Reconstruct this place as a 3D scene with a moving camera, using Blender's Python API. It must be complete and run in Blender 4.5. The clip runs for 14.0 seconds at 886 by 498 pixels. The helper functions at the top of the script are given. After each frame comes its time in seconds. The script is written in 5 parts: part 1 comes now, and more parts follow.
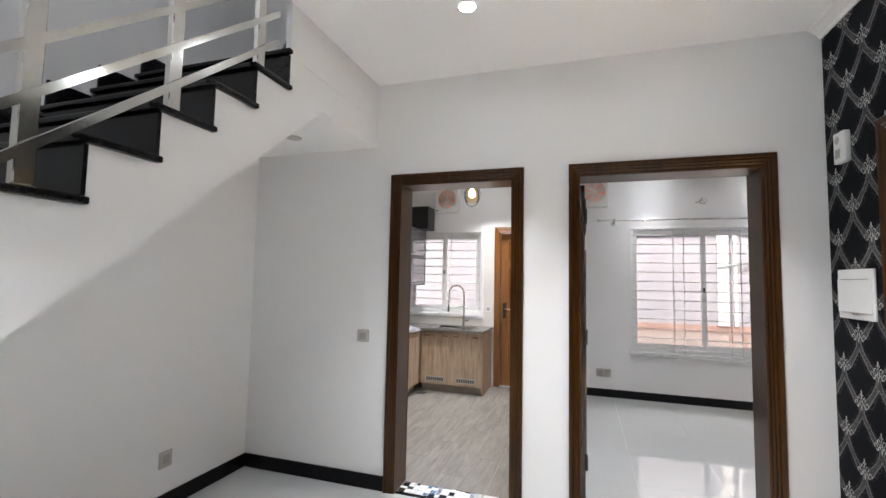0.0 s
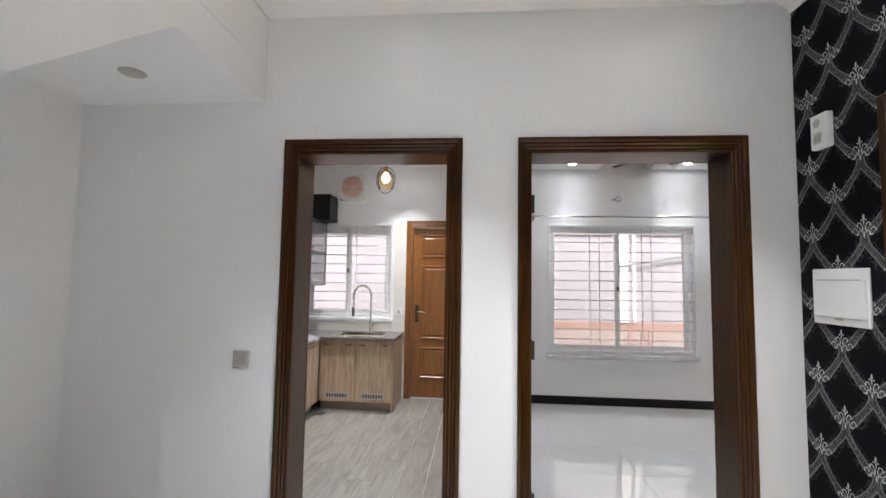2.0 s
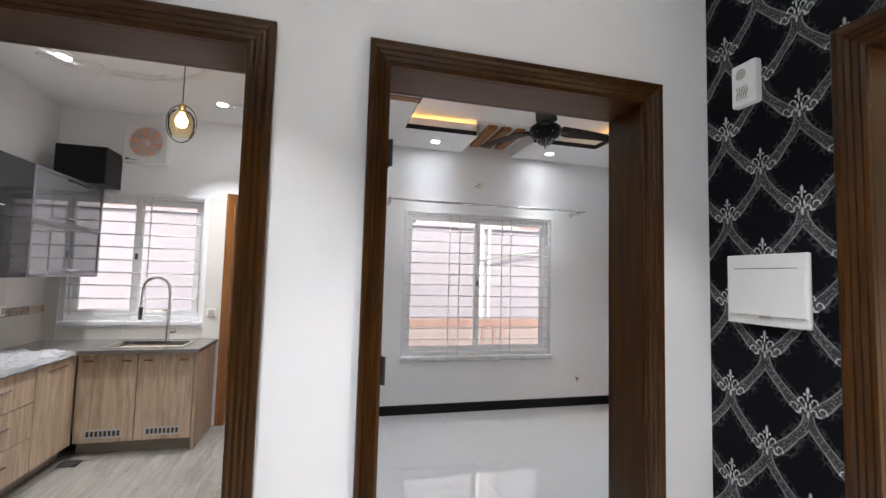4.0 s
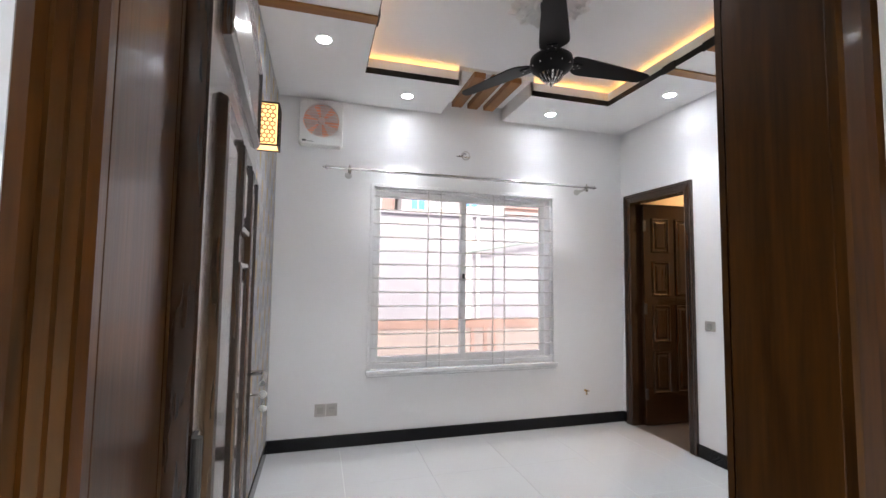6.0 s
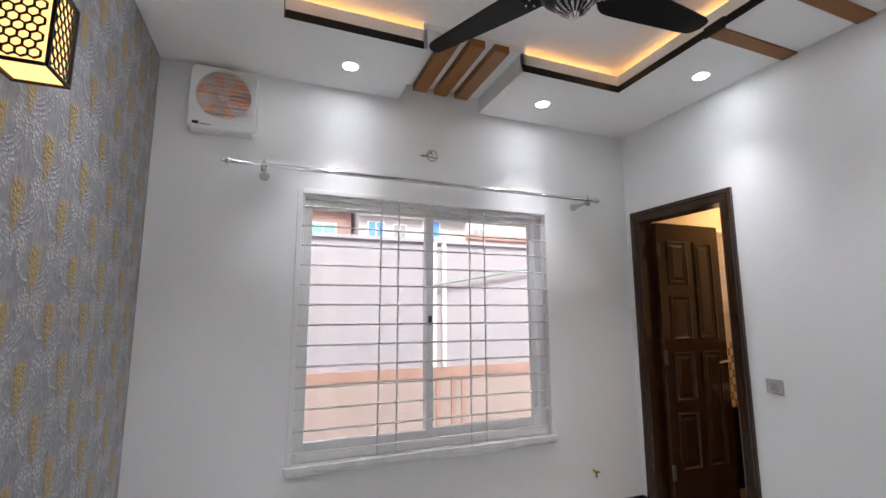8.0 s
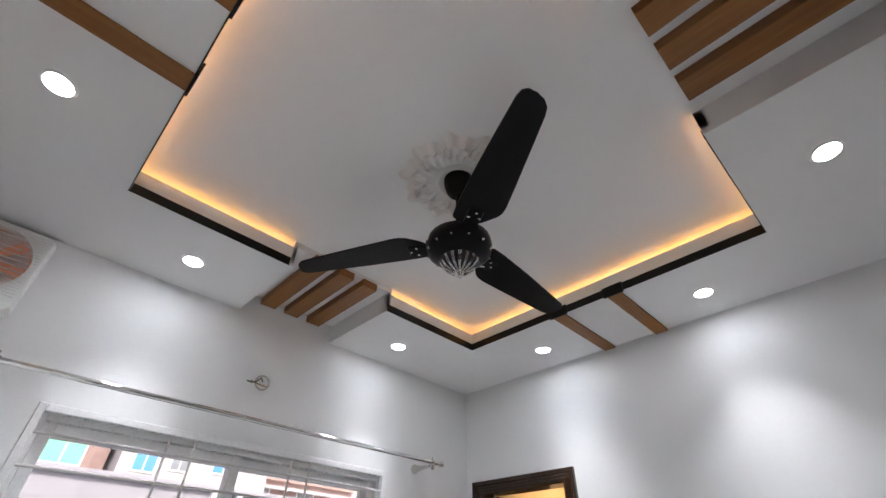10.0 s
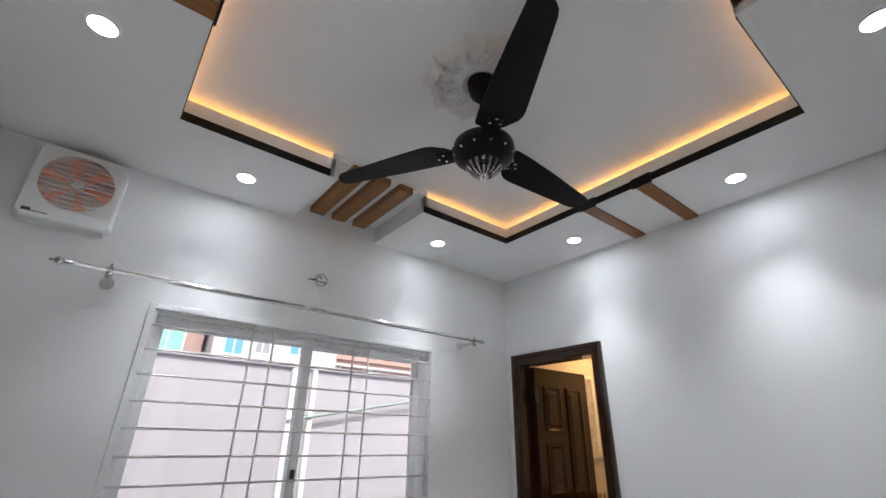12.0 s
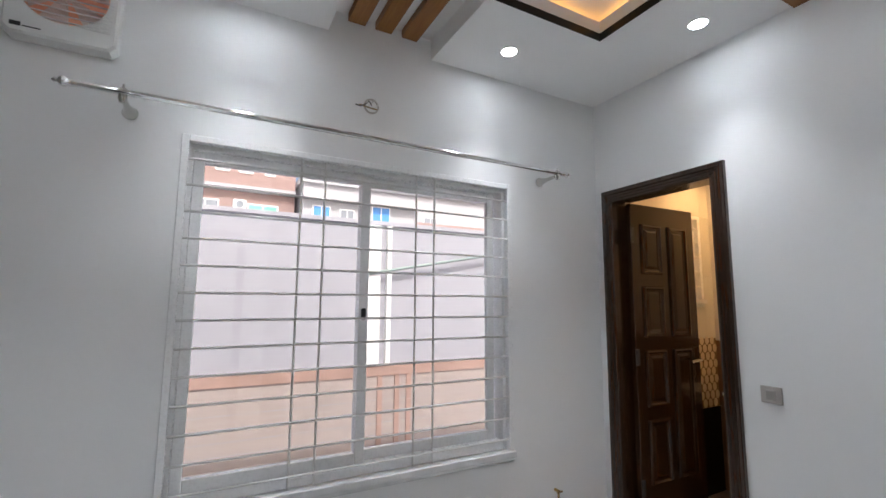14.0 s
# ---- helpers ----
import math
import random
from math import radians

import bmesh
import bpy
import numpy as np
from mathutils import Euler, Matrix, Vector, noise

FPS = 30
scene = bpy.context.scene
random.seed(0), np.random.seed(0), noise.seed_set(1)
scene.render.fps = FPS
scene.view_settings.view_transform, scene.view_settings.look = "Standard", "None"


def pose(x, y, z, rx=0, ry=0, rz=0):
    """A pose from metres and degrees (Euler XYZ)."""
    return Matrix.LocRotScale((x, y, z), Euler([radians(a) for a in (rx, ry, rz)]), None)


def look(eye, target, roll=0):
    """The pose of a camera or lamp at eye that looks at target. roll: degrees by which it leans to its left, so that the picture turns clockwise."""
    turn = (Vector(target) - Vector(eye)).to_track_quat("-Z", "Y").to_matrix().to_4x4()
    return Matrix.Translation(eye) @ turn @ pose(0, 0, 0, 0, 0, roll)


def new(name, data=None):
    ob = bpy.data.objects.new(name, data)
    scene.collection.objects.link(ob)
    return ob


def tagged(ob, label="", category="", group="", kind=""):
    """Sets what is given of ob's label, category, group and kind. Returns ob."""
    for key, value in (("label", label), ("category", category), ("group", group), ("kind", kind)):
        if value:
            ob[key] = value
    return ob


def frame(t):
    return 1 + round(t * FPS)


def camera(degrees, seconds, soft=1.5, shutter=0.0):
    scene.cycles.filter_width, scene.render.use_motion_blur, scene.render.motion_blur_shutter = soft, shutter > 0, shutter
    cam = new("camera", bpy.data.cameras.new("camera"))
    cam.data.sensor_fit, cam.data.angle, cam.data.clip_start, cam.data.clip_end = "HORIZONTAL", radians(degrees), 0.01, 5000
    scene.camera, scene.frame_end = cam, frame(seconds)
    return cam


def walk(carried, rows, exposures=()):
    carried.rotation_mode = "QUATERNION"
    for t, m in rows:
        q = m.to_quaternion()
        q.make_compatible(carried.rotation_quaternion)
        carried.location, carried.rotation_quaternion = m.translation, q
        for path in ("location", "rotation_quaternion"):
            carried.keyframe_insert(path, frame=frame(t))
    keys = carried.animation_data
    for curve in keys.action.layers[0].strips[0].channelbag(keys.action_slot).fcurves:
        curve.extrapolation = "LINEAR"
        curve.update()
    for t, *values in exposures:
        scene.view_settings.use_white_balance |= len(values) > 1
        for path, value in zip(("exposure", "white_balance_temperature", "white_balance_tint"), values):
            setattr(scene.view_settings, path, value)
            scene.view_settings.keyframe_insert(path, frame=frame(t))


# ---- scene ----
cam = camera(91.4, 14.0)
PATH = [
    (0, (0.406, 0.489, 1.465), (-0.203, 2.389, 1.602), 1.1),
    (0.5, (0.378, 0.592, 1.461), (-0.155, 2.516, 1.58), 1.4),
    (1, (0.365, 0.782, 1.477), (-0.174, 2.705, 1.585), 1.9),
    (1.5, (0.265, 0.963, 1.467), (-0.135, 2.919, 1.587), 1.7),
    (2, (0.128, 1.114, 1.48), (-0.028, 3.103, 1.616), 0.9),
    (2.5, (0.121, 1.275, 1.458), (0.027, 3.268, 1.596), 0.7),
    (3, (0.182, 1.476, 1.464), (0.21, 3.472, 1.594), 0.7),
    (3.5, (0.215, 1.683, 1.444), (0.604, 3.64, 1.569), 1.8),
    (3.7, (0.218, 1.783, 1.444), (0.692, 3.721, 1.577), 1.9),
    (5.8, (0.562, 2.746, 1.373), (1.11, 4.665, 1.506), 0.8),
    (6, (0.595, 2.831, 1.376), (1.14, 4.751, 1.508), 0.7),
    (6.5, (0.702, 3.094, 1.385), (1.25, 5.013, 1.509), 0.3),
    (7, (0.798, 3.333, 1.392), (1.346, 5.253, 1.507), 0.0),
    (7.5, (0.847, 3.623, 1.428), (1.421, 5.536, 1.529), 0.1),
    (8, (0.893, 3.852, 1.447), (1.608, 5.698, 1.728), -0.1),
    (8.5, (1.003, 4.038, 1.531), (1.756, 5.751, 2.237), -0.3),
    (9, (1.034, 4.121, 1.61), (1.923, 5.593, 2.63), 1.6),
    (9.2, (1.013, 4.144, 1.605), (1.961, 5.508, 2.72), 1.4),
    (11.3, (0.874, 4.048, 1.627), (2.032, 5.095, 2.877), 1.0),
    (11.5, (0.878, 4.017, 1.612), (2.032, 5.142, 2.796), 1.8),
    (12, (0.861, 3.989, 1.568), (1.983, 5.433, 2.379), 1.0),
    (12.5, (0.845, 4.093, 1.523), (1.964, 5.664, 2.053), -1.4),
    (13, (0.855, 4.216, 1.488), (1.975, 5.843, 1.803), -1.4),
    (13.5, (0.987, 4.297, 1.462), (1.848, 6.083, 1.722), -0.7),
    (14, (1.16, 4.364, 1.455), (2.083, 6.123, 1.692), 0.4),
]
walk(cam, [(t, look(eye, target, roll)) for t, eye, target, roll in PATH], exposures=[(0.0, 1.5, 6600, 13), (3.5, 1.38, 6500, 13), (6.0, 1.75, 6480, 14), (8.0, 1.35, 6480, 14), (9.0, 1.28, 6480, 14), (11.5, 1.32, 6280, 12), (12.5, 1.15, 6280, 11), (14.0, 1.17, 6300, 11)])

# ---- world, sun and sky ----
world = bpy.data.worlds.new("sky")
scene.world = world
world.use_nodes = True
wn = world.node_tree.nodes
sky = wn.new("ShaderNodeTexSky")
sky.sky_type, sky.sun_disc = "NISHITA", False
sky.sun_elevation, sky.sun_rotation = radians(56), radians(170)
sky.dust_density, sky.ozone_density = 8.0, 0.5
wn["Background"].inputs[1].default_value = 0.13
world.node_tree.links.new(sky.outputs[0], wn["Background"].inputs[0])
sun = new("sun", bpy.data.lights.new("sun", "SUN"))
sun.data.energy, sun.data.angle, sun.data.color = 2.0, radians(0.6), (1.0, 0.96, 0.9)
sun.matrix_basis = look((0, 0, 20), (0.12 * 13.5, 0.99 * 13.5, 0))

DOWN_W, HALL_W, KITCH_W, COVE_E = 1.1, 4.8, 5.8, 2.0


# ---- materials ----
def nodes_of(name):
    m = bpy.data.materials.new(name)
    m.use_nodes = True
    n, l = m.node_tree.nodes, m.node_tree.links
    return m, n, l, n["Principled BSDF"]


def ramp_of(n, l, fac, c1, c2, p1=0.35, p2=0.65):
    r = n.new("ShaderNodeValToRGB")
    r.color_ramp.elements[0].position, r.color_ramp.elements[1].position = p1, p2
    r.color_ramp.elements[0].color, r.color_ramp.elements[1].color = (*c1, 1), (*c2, 1)
    l.new(fac, r.inputs[0])
    return r.outputs[0]


def shade(c, k):
    return tuple(min(1.0, v * k) for v in c)


def mat(name, color, rough=0.5, metal=0.0, var=0.05, scale=3.0, bump=0.05, bscale=80.0, coat=0.0, spec=0.5, rvar=0.06):
    m, n, l, b = nodes_of(name)
    tc = n.new("ShaderNodeTexCoord")
    big, fine = n.new("ShaderNodeTexNoise"), n.new("ShaderNodeTexNoise")
    big.inputs["Scale"].default_value, big.inputs["Detail"].default_value = scale, 5
    fine.inputs["Scale"].default_value, fine.inputs["Detail"].default_value = bscale, 4
    info = n.new("ShaderNodeObjectInfo")
    add = n.new("ShaderNodeMath")
    add.operation = "MULTIPLY_ADD"
    add.inputs[1].default_value, add.inputs[2].default_value = 0.25, -0.12
    l.new(info.outputs["Random"], add.inputs[0])
    s = n.new("ShaderNodeMath")
    l.new(big.outputs["Fac"], s.inputs[0])
    l.new(add.outputs[0], s.inputs[1])
    for t in (big, fine):
        l.new(tc.outputs["Object"], t.inputs["Vector"])
    l.new(ramp_of(n, l, s.outputs[0], shade(color, 1 - var), shade(color, 1 + var)), b.inputs["Base Color"])
    rr = n.new("ShaderNodeMapRange")
    rr.inputs["To Min"].default_value, rr.inputs["To Max"].default_value = max(0.0, rough - rvar), rough + rvar
    l.new(fine.outputs["Fac"], rr.inputs["Value"])
    l.new(rr.outputs[0], b.inputs["Roughness"])
    b.inputs["Metallic"].default_value = metal
    b.inputs["Coat Weight"].default_value = coat
    b.inputs["Specular IOR Level"].default_value = spec
    if bump:
        bp = n.new("ShaderNodeBump")
        bp.inputs["Strength"].default_value, bp.inputs["Distance"].default_value = bump, 0.01
        l.new(fine.outputs["Fac"], bp.inputs["Height"])
        l.new(bp.outputs[0], b.inputs["Normal"])
    return m


def wood(name, dark, light, rough, axis="z", coat=0.0, stretch=14.0, bump=0.06, contrast=(0.3, 0.7), size=1.6, spec=0.5):
    m, n, l, b = nodes_of(name)
    tc, mp = n.new("ShaderNodeTexCoord"), n.new("ShaderNodeMapping")
    k = [stretch * size] * 3
    k["xyz".index(axis)] = size
    mp.inputs["Scale"].default_value = k
    info = n.new("ShaderNodeObjectInfo")
    mul = n.new("ShaderNodeVectorMath")
    mul.operation = "SCALE"
    mul.inputs[0].default_value = (3.1, 5.7, 9.3)
    l.new(info.outputs["Random"], mul.inputs["Scale"])
    l.new(mul.outputs[0], mp.inputs["Location"])
    a, f = n.new("ShaderNodeTexNoise"), n.new("ShaderNodeTexNoise")
    a.inputs["Scale"].default_value, a.inputs["Detail"].default_value, a.inputs["Distortion"].default_value = 1.0, 6, 1.2
    f.inputs["Scale"].default_value, f.inputs["Detail"].default_value = 5.0, 8
    l.new(tc.outputs["Object"], mp.inputs["Vector"])
    for t in (a, f):
        l.new(mp.outputs[0], t.inputs["Vector"])
    mx = n.new("ShaderNodeMix")
    mx.inputs[0].default_value = 0.4
    l.new(a.outputs["Fac"], mx.inputs[2])
    l.new(f.outputs["Fac"], mx.inputs[3])
    l.new(ramp_of(n, l, mx.outputs[0], dark, light, *contrast), b.inputs["Base Color"])
    b.inputs["Roughness"].default_value, b.inputs["Coat Weight"].default_value = rough, coat
    b.inputs["Coat Roughness"].default_value = 0.08
    b.inputs["Specular IOR Level"].default_value = spec
    bp = n.new("ShaderNodeBump")
    bp.inputs["Strength"].default_value, bp.inputs["Distance"].default_value = bump, 0.004
    l.new(f.outputs["Fac"], bp.inputs["Height"])
    l.new(bp.outputs[0], b.inputs["Normal"])
    return m


def glow(name, color, strength):
    m, n, l, b = nodes_of(name)
    b.inputs["Base Color"].default_value = (*color, 1)
    b.inputs["Emission Color"].default_value, b.inputs["Emission Strength"].default_value = (*color, 1), strength
    return m


def glass(name, color=(1, 1, 1), rough=0.0, ior=1.45):
    m, n, l, b = nodes_of(name)
    g, t, mx = n.new("ShaderNodeBsdfGlossy"), n.new("ShaderNodeBsdfTransparent"), n.new("ShaderNodeMixShader")
    g.inputs["Roughness"].default_value = rough
    t.inputs["Color"].default_value = (*color, 1)
    fr = n.new("ShaderNodeFresnel")
    fr.inputs["IOR"].default_value = ior
    l.new(fr.outputs[0], mx.inputs[0])
    l.new(t.outputs[0], mx.inputs[1])
    l.new(g.outputs[0], mx.inputs[2])
    l.new(mx.outputs[0], n["Material Output"].inputs["Surface"])
    return m


def translucent(name, color):
    """Thin plastic that lets daylight glow through."""
    m, n, l, b = nodes_of(name)
    t, mx = n.new("ShaderNodeBsdfTranslucent"), n.new("ShaderNodeMixShader")
    t.inputs["Color"].default_value = b.inputs["Base Color"].default_value = (*color, 1)
    b.inputs["Roughness"].default_value = 0.3
    mx.inputs[0].default_value = 0.45
    l.new(b.outputs[0], mx.inputs[1])
    l.new(t.outputs[0], mx.inputs[2])
    l.new(mx.outputs[0], n["Material Output"].inputs["Surface"])
    return m


class Maths:
    """Small helper to write shader arithmetic."""

    def __init__(self, n, l):
        self.n, self.l = n, l

    def op(self, kind, *args):
        m = self.n.new("ShaderNodeMath")
        m.operation = kind
        for k, a in enumerate(args):
            if isinstance(a, (int, float)):
                m.inputs[k].default_value = a
            else:
                self.l.new(a, m.inputs[k])
        return m.outputs[0]

    def tri(self, v):
        """Distance to the nearest whole number."""
        w = self.op("ADD", v, 0.5)
        return self.op("ABSOLUTE", self.op("SUBTRACT", self.op("FRACT", w), 0.5))

    def signed(self, v):
        return self.op("SUBTRACT", self.op("FRACT", self.op("ADD", v, 0.5)), 0.5)

    def soft(self, d, edge, width):
        """1 below edge, 0 above it."""
        m = self.n.new("ShaderNodeMapRange")
        m.interpolation_type = "SMOOTHSTEP"
        for k, v in (("From Min", edge - width), ("From Max", edge + width), ("To Min", 1.0), ("To Max", 0.0)):
            m.inputs[k].default_value = v
        self.l.new(d, m.inputs["Value"])
        return m.outputs[0]

    def ellipse(self, x, y, cx, cy, rx, ry, width=0.35):
        a = self.op("DIVIDE", self.op("SUBTRACT", x, cx), rx)
        c = self.op("DIVIDE", self.op("SUBTRACT", y, cy), ry)
        return self.soft(self.op("SQRT", self.op("ADD", self.op("MULTIPLY", a, a), self.op("MULTIPLY", c, c))), 1.0, width)

    def ring(self, x, y, cx, cy, r, w):
        a, c = self.op("SUBTRACT", x, cx), self.op("SUBTRACT", y, cy)
        d = self.op("SQRT", self.op("ADD", self.op("MULTIPLY", a, a), self.op("MULTIPLY", c, c)))
        return self.soft(self.op("ABSOLUTE", self.op("SUBTRACT", d, r)), w, w * 0.5)

    def most(self, *vs):
        out = vs[0]
        for v in vs[1:]:
            out = self.op("MAXIMUM", out, v)
        return out


def damask_black():
    """Black wallpaper with a silver-grey ogee lattice and pale crowns where the bands meet."""
    m, n, l, b = nodes_of("black_damask_wallpaper")
    M = Maths(n, l)
    tc, sp = n.new("ShaderNodeTexCoord"), n.new("ShaderNodeSeparateXYZ")
    wob = n.new("ShaderNodeTexNoise")
    wob.inputs["Scale"].default_value = 22
    l.new(tc.outputs["Object"], wob.inputs["Vector"])
    l.new(tc.outputs["Object"], sp.inputs[0])
    py, pz = 0.265, 0.315
    w = M.op("MULTIPLY", M.op("SUBTRACT", wob.outputs["Fac"], 0.5), 0.02)
    u = M.op("ADD", M.op("DIVIDE", M.op("SUBTRACT", sp.outputs[1], 3.222 - 0.25 * py), py), w)
    v = M.op("ADD", M.op("DIVIDE", M.op("SUBTRACT", sp.outputs[2], 2.31), pz), w)
    # each band leaves a node downwards as a neck and sweeps into the next node as a cup
    t = M.op("FRACT", M.op("MULTIPLY", v, -2.0))
    flip = M.op("MULTIPLY_ADD", M.op("GREATER_THAN", M.op("FRACT", M.op("MULTIPLY", v, -1.0)), 0.5), -2.0, 1.0)
    room = M.op("MAXIMUM", M.op("MULTIPLY_ADD", M.op("MULTIPLY", t, t), -1.0, 1.0), 0.0)
    bow = M.op("MULTIPLY_ADD", M.op("SQRT", room), 0.24, M.op("MULTIPLY_ADD", M.op("COSINE", M.op("MULTIPLY", t, math.pi)), 0.13, -0.12))
    c = M.op("MULTIPLY", bow, flip)
    slope = M.op("SQRT", M.op("DIVIDE", M.op("MAXIMUM", room, 0.34), M.op("MULTIPLY_ADD", M.op("MULTIPLY", t, t), -0.3, 1.0)))
    d = M.op("MINIMUM", M.tri(M.op("SUBTRACT", u, c)), M.tri(M.op("ADD", M.op("SUBTRACT", u, 0.5), c)))
    d = M.op("MULTIPLY", d, slope)
    band = M.soft(d, 0.066, 0.010)
    core = M.soft(d, 0.046, 0.008)
    edge = M.op("SUBTRACT", band, core)
    mid = M.soft(M.op("ABSOLUTE", M.op("SUBTRACT", d, 0.022)), 0.006, 0.005)
    dots = n.new("ShaderNodeTexVoronoi")
    dots.inputs["Scale"].default_value = 120
    l.new(tc.outputs["Object"], dots.inputs["Vector"])
    dot = M.op("MULTIPLY", M.soft(dots.outputs["Distance"], 0.40, 0.14), core)
    crowns = []
    for off_u, off_v in ((0.25, 0.0), (0.75, 0.5)):
        x = M.op("MULTIPLY", M.op("ABSOLUTE", M.signed(M.op("SUBTRACT", u, off_u))), py)
        y = M.op("MULTIPLY", M.signed(M.op("SUBTRACT", v, off_v)), pz)
        crowns += [M.ellipse(x, y, 0.0, 0.072, 0.0045, 0.011), M.ellipse(x, y, 0.009, 0.060, 0.004, 0.004), M.ellipse(x, y, 0.0, 0.052, 0.003, 0.012)]
        for hx, hy, hr in ((0.020, 0.040, 0.009), (0.042, 0.018, 0.010), (0.016, 0.010, 0.008)):
            crowns.append(M.op("MULTIPLY", M.ring(x, y, hx, hy, hr, 0.0020), M.soft(M.op("SUBTRACT", hy - 0.002, y), 0.0, 0.004)))
            crowns.append(M.ellipse(x, y, hx + hr, hy - 0.002, 0.0038, 0.0038))
        crowns += [M.ellipse(x, y, 0.006, 0.028, 0.003, 0.010), M.ellipse(x, y, 0.0, 0.0, 0.004, 0.012), M.ellipse(x, y, 0.030, 0.002, 0.009, 0.003)]
    crown = M.most(*crowns)
    leaf = n.new("ShaderNodeTexVoronoi")
    leaf.feature = "DISTANCE_TO_EDGE"
    leaf.inputs["Scale"].default_value = 40
    l.new(tc.outputs["Object"], leaf.inputs["Vector"])
    ghost = M.op("MULTIPLY", M.soft(leaf.outputs["Distance"], 0.08, 0.05), M.soft(d, 0.135, 0.03))
    brk = M.op("MULTIPLY_ADD", wob.outputs["Fac"], 0.9, 0.35)
    tone = M.op("MULTIPLY", M.most(M.op("MULTIPLY", edge, 0.34), M.op("MULTIPLY", mid, 0.14), M.op("MULTIPLY", dot, 0.24), M.op("MULTIPLY", ghost, 0.05), M.op("MULTIPLY", band, 0.06)), brk)
    tone = M.op("MAXIMUM", tone, M.op("MULTIPLY", crown, M.op("MULTIPLY_ADD", wob.outputs["Fac"], 0.9, 0.18)))
    l.new(ramp_of(n, l, tone, (0.006, 0.006, 0.008), (0.78, 0.78, 0.76), 0.0, 1.0), b.inputs["Base Color"])
    b.inputs["Roughness"].default_value = 0.6
    b.inputs["Specular IOR Level"].default_value = 0.06
    bp = n.new("ShaderNodeBump")
    bp.inputs["Strength"].default_value, bp.inputs["Distance"].default_value = 0.35, 0.002
    l.new(tone, bp.inputs["Height"])
    l.new(bp.outputs[0], b.inputs["Normal"])
    return m


def damask_grey():
    """Blue-grey wallpaper with silver plumes and bunches of ochre blossom in staggered columns."""
    m, n, l, b = nodes_of("grey_gold_wallpaper")
    M = Maths(n, l)
    tc, sp = n.new("ShaderNodeTexCoord"), n.new("ShaderNodeSeparateXYZ")
    l.new(tc.outputs["Object"], sp.inputs[0])
    wob = n.new("ShaderNodeTexNoise")
    wob.inputs["Scale"].default_value, wob.inputs["Detail"].default_value = 30, 5
    l.new(tc.outputs["Object"], wob.inputs["Vector"])
    py, pz = 0.262, 0.335
    w = M.op("MULTIPLY", M.op("SUBTRACT", wob.outputs["Fac"], 0.5), 0.07)
    u = M.op("ADD", M.op("DIVIDE", M.op("SUBTRACT", sp.outputs[1], 4.80), py), w)
    v = M.op("ADD", M.op("DIVIDE", M.op("SUBTRACT", sp.outputs[2], 1.74), pz), M.op("MULTIPLY", w, 0.8))
    gold, plume = [], []
    for ou, ov in ((0.0, 0.0), (0.5, 0.5)):
        x = M.op("MULTIPLY", M.op("ABSOLUTE", M.signed(M.op("SUBTRACT", u, ou))), py)
        y = M.op("MULTIPLY", M.signed(M.op("SUBTRACT", v, ov)), pz)
        # a bunch that narrows downwards
        half = M.op("MULTIPLY", M.op("SQRT", M.op("MAXIMUM", M.op("ADD", y, 0.085), 0.0)), 0.095)
        half = M.op("MULTIPLY", half, M.op("MULTIPLY_ADD", M.op("MULTIPLY", y, y), -60.0, 1.0))
        inside = M.op("MULTIPLY", M.soft(M.op("SUBTRACT", x, half), 0.0, 0.014), M.op("MULTIPLY", M.soft(y, 0.065, 0.015), M.soft(M.op("MULTIPLY", y, -1.0), 0.085, 0.012)))
        gold.append(inside)
        sx = M.op("MULTIPLY", M.signed(M.op("SUBTRACT", u, ou)), py)
        fan = M.op("MULTIPLY", M.soft(M.op("MULTIPLY", sx, -1.0), -0.02, 0.015), M.soft(sx, 0.115, 0.02))
        for r in (0.085, 0.100, 0.115, 0.130):
            plume.append(M.op("MULTIPLY", M.ring(sx, y, 0.005, 0.055, r, 0.0035), M.op("MULTIPLY", fan, M.soft(y, 0.06, 0.02))))
        plume += [M.ring(x, y, 0.022, -0.095, 0.016, 0.0035), M.ring(x, y, 0.048, -0.078, 0.016, 0.003), M.ring(x, y, 0.062, -0.105, 0.013, 0.003), M.ellipse(x, y, 0.045, -0.115, 0.03, 0.035, 0.6),
                  M.op("MULTIPLY", M.ring(sx, y, -0.02, 0.03, 0.075, 0.006), M.soft(sx, -0.03, 0.02)), M.ellipse(x, y, 0.0, -0.125, 0.012, 0.03, 0.5)]
    vo = n.new("ShaderNodeTexVoronoi")
    vo.inputs["Scale"].default_value = 75
    l.new(tc.outputs["Object"], vo.inputs["Vector"])
    grain = M.soft(vo.outputs["Distance"], 0.45, 0.2)
    streak, mp = n.new("ShaderNodeTexNoise"), n.new("ShaderNodeMapping")
    mp.inputs["Scale"].default_value = (90, 90, 22)
    mp.inputs["Rotation"].default_value = (radians(25), 0, 0)
    l.new(tc.outputs["Object"], mp.inputs["Vector"])
    l.new(mp.outputs[0], streak.inputs["Vector"])
    streak.inputs["Scale"].default_value, streak.inputs["Detail"].default_value = 1.0, 4
    g = M.op("MULTIPLY", M.most(*gold), M.op("MULTIPLY_ADD", grain, 0.5, 0.62))
    p = M.op("MULTIPLY", M.most(*plume), M.op("MULTIPLY_ADD", grain, 0.5, 0.2))
    dust = M.op("MULTIPLY", M.soft(streak.outputs["Fac"], 0.44, 0.1), 0.22)
    p = M.op("MAXIMUM", p, dust)
    m1, m2 = n.new("ShaderNodeMix"), n.new("ShaderNodeMix")
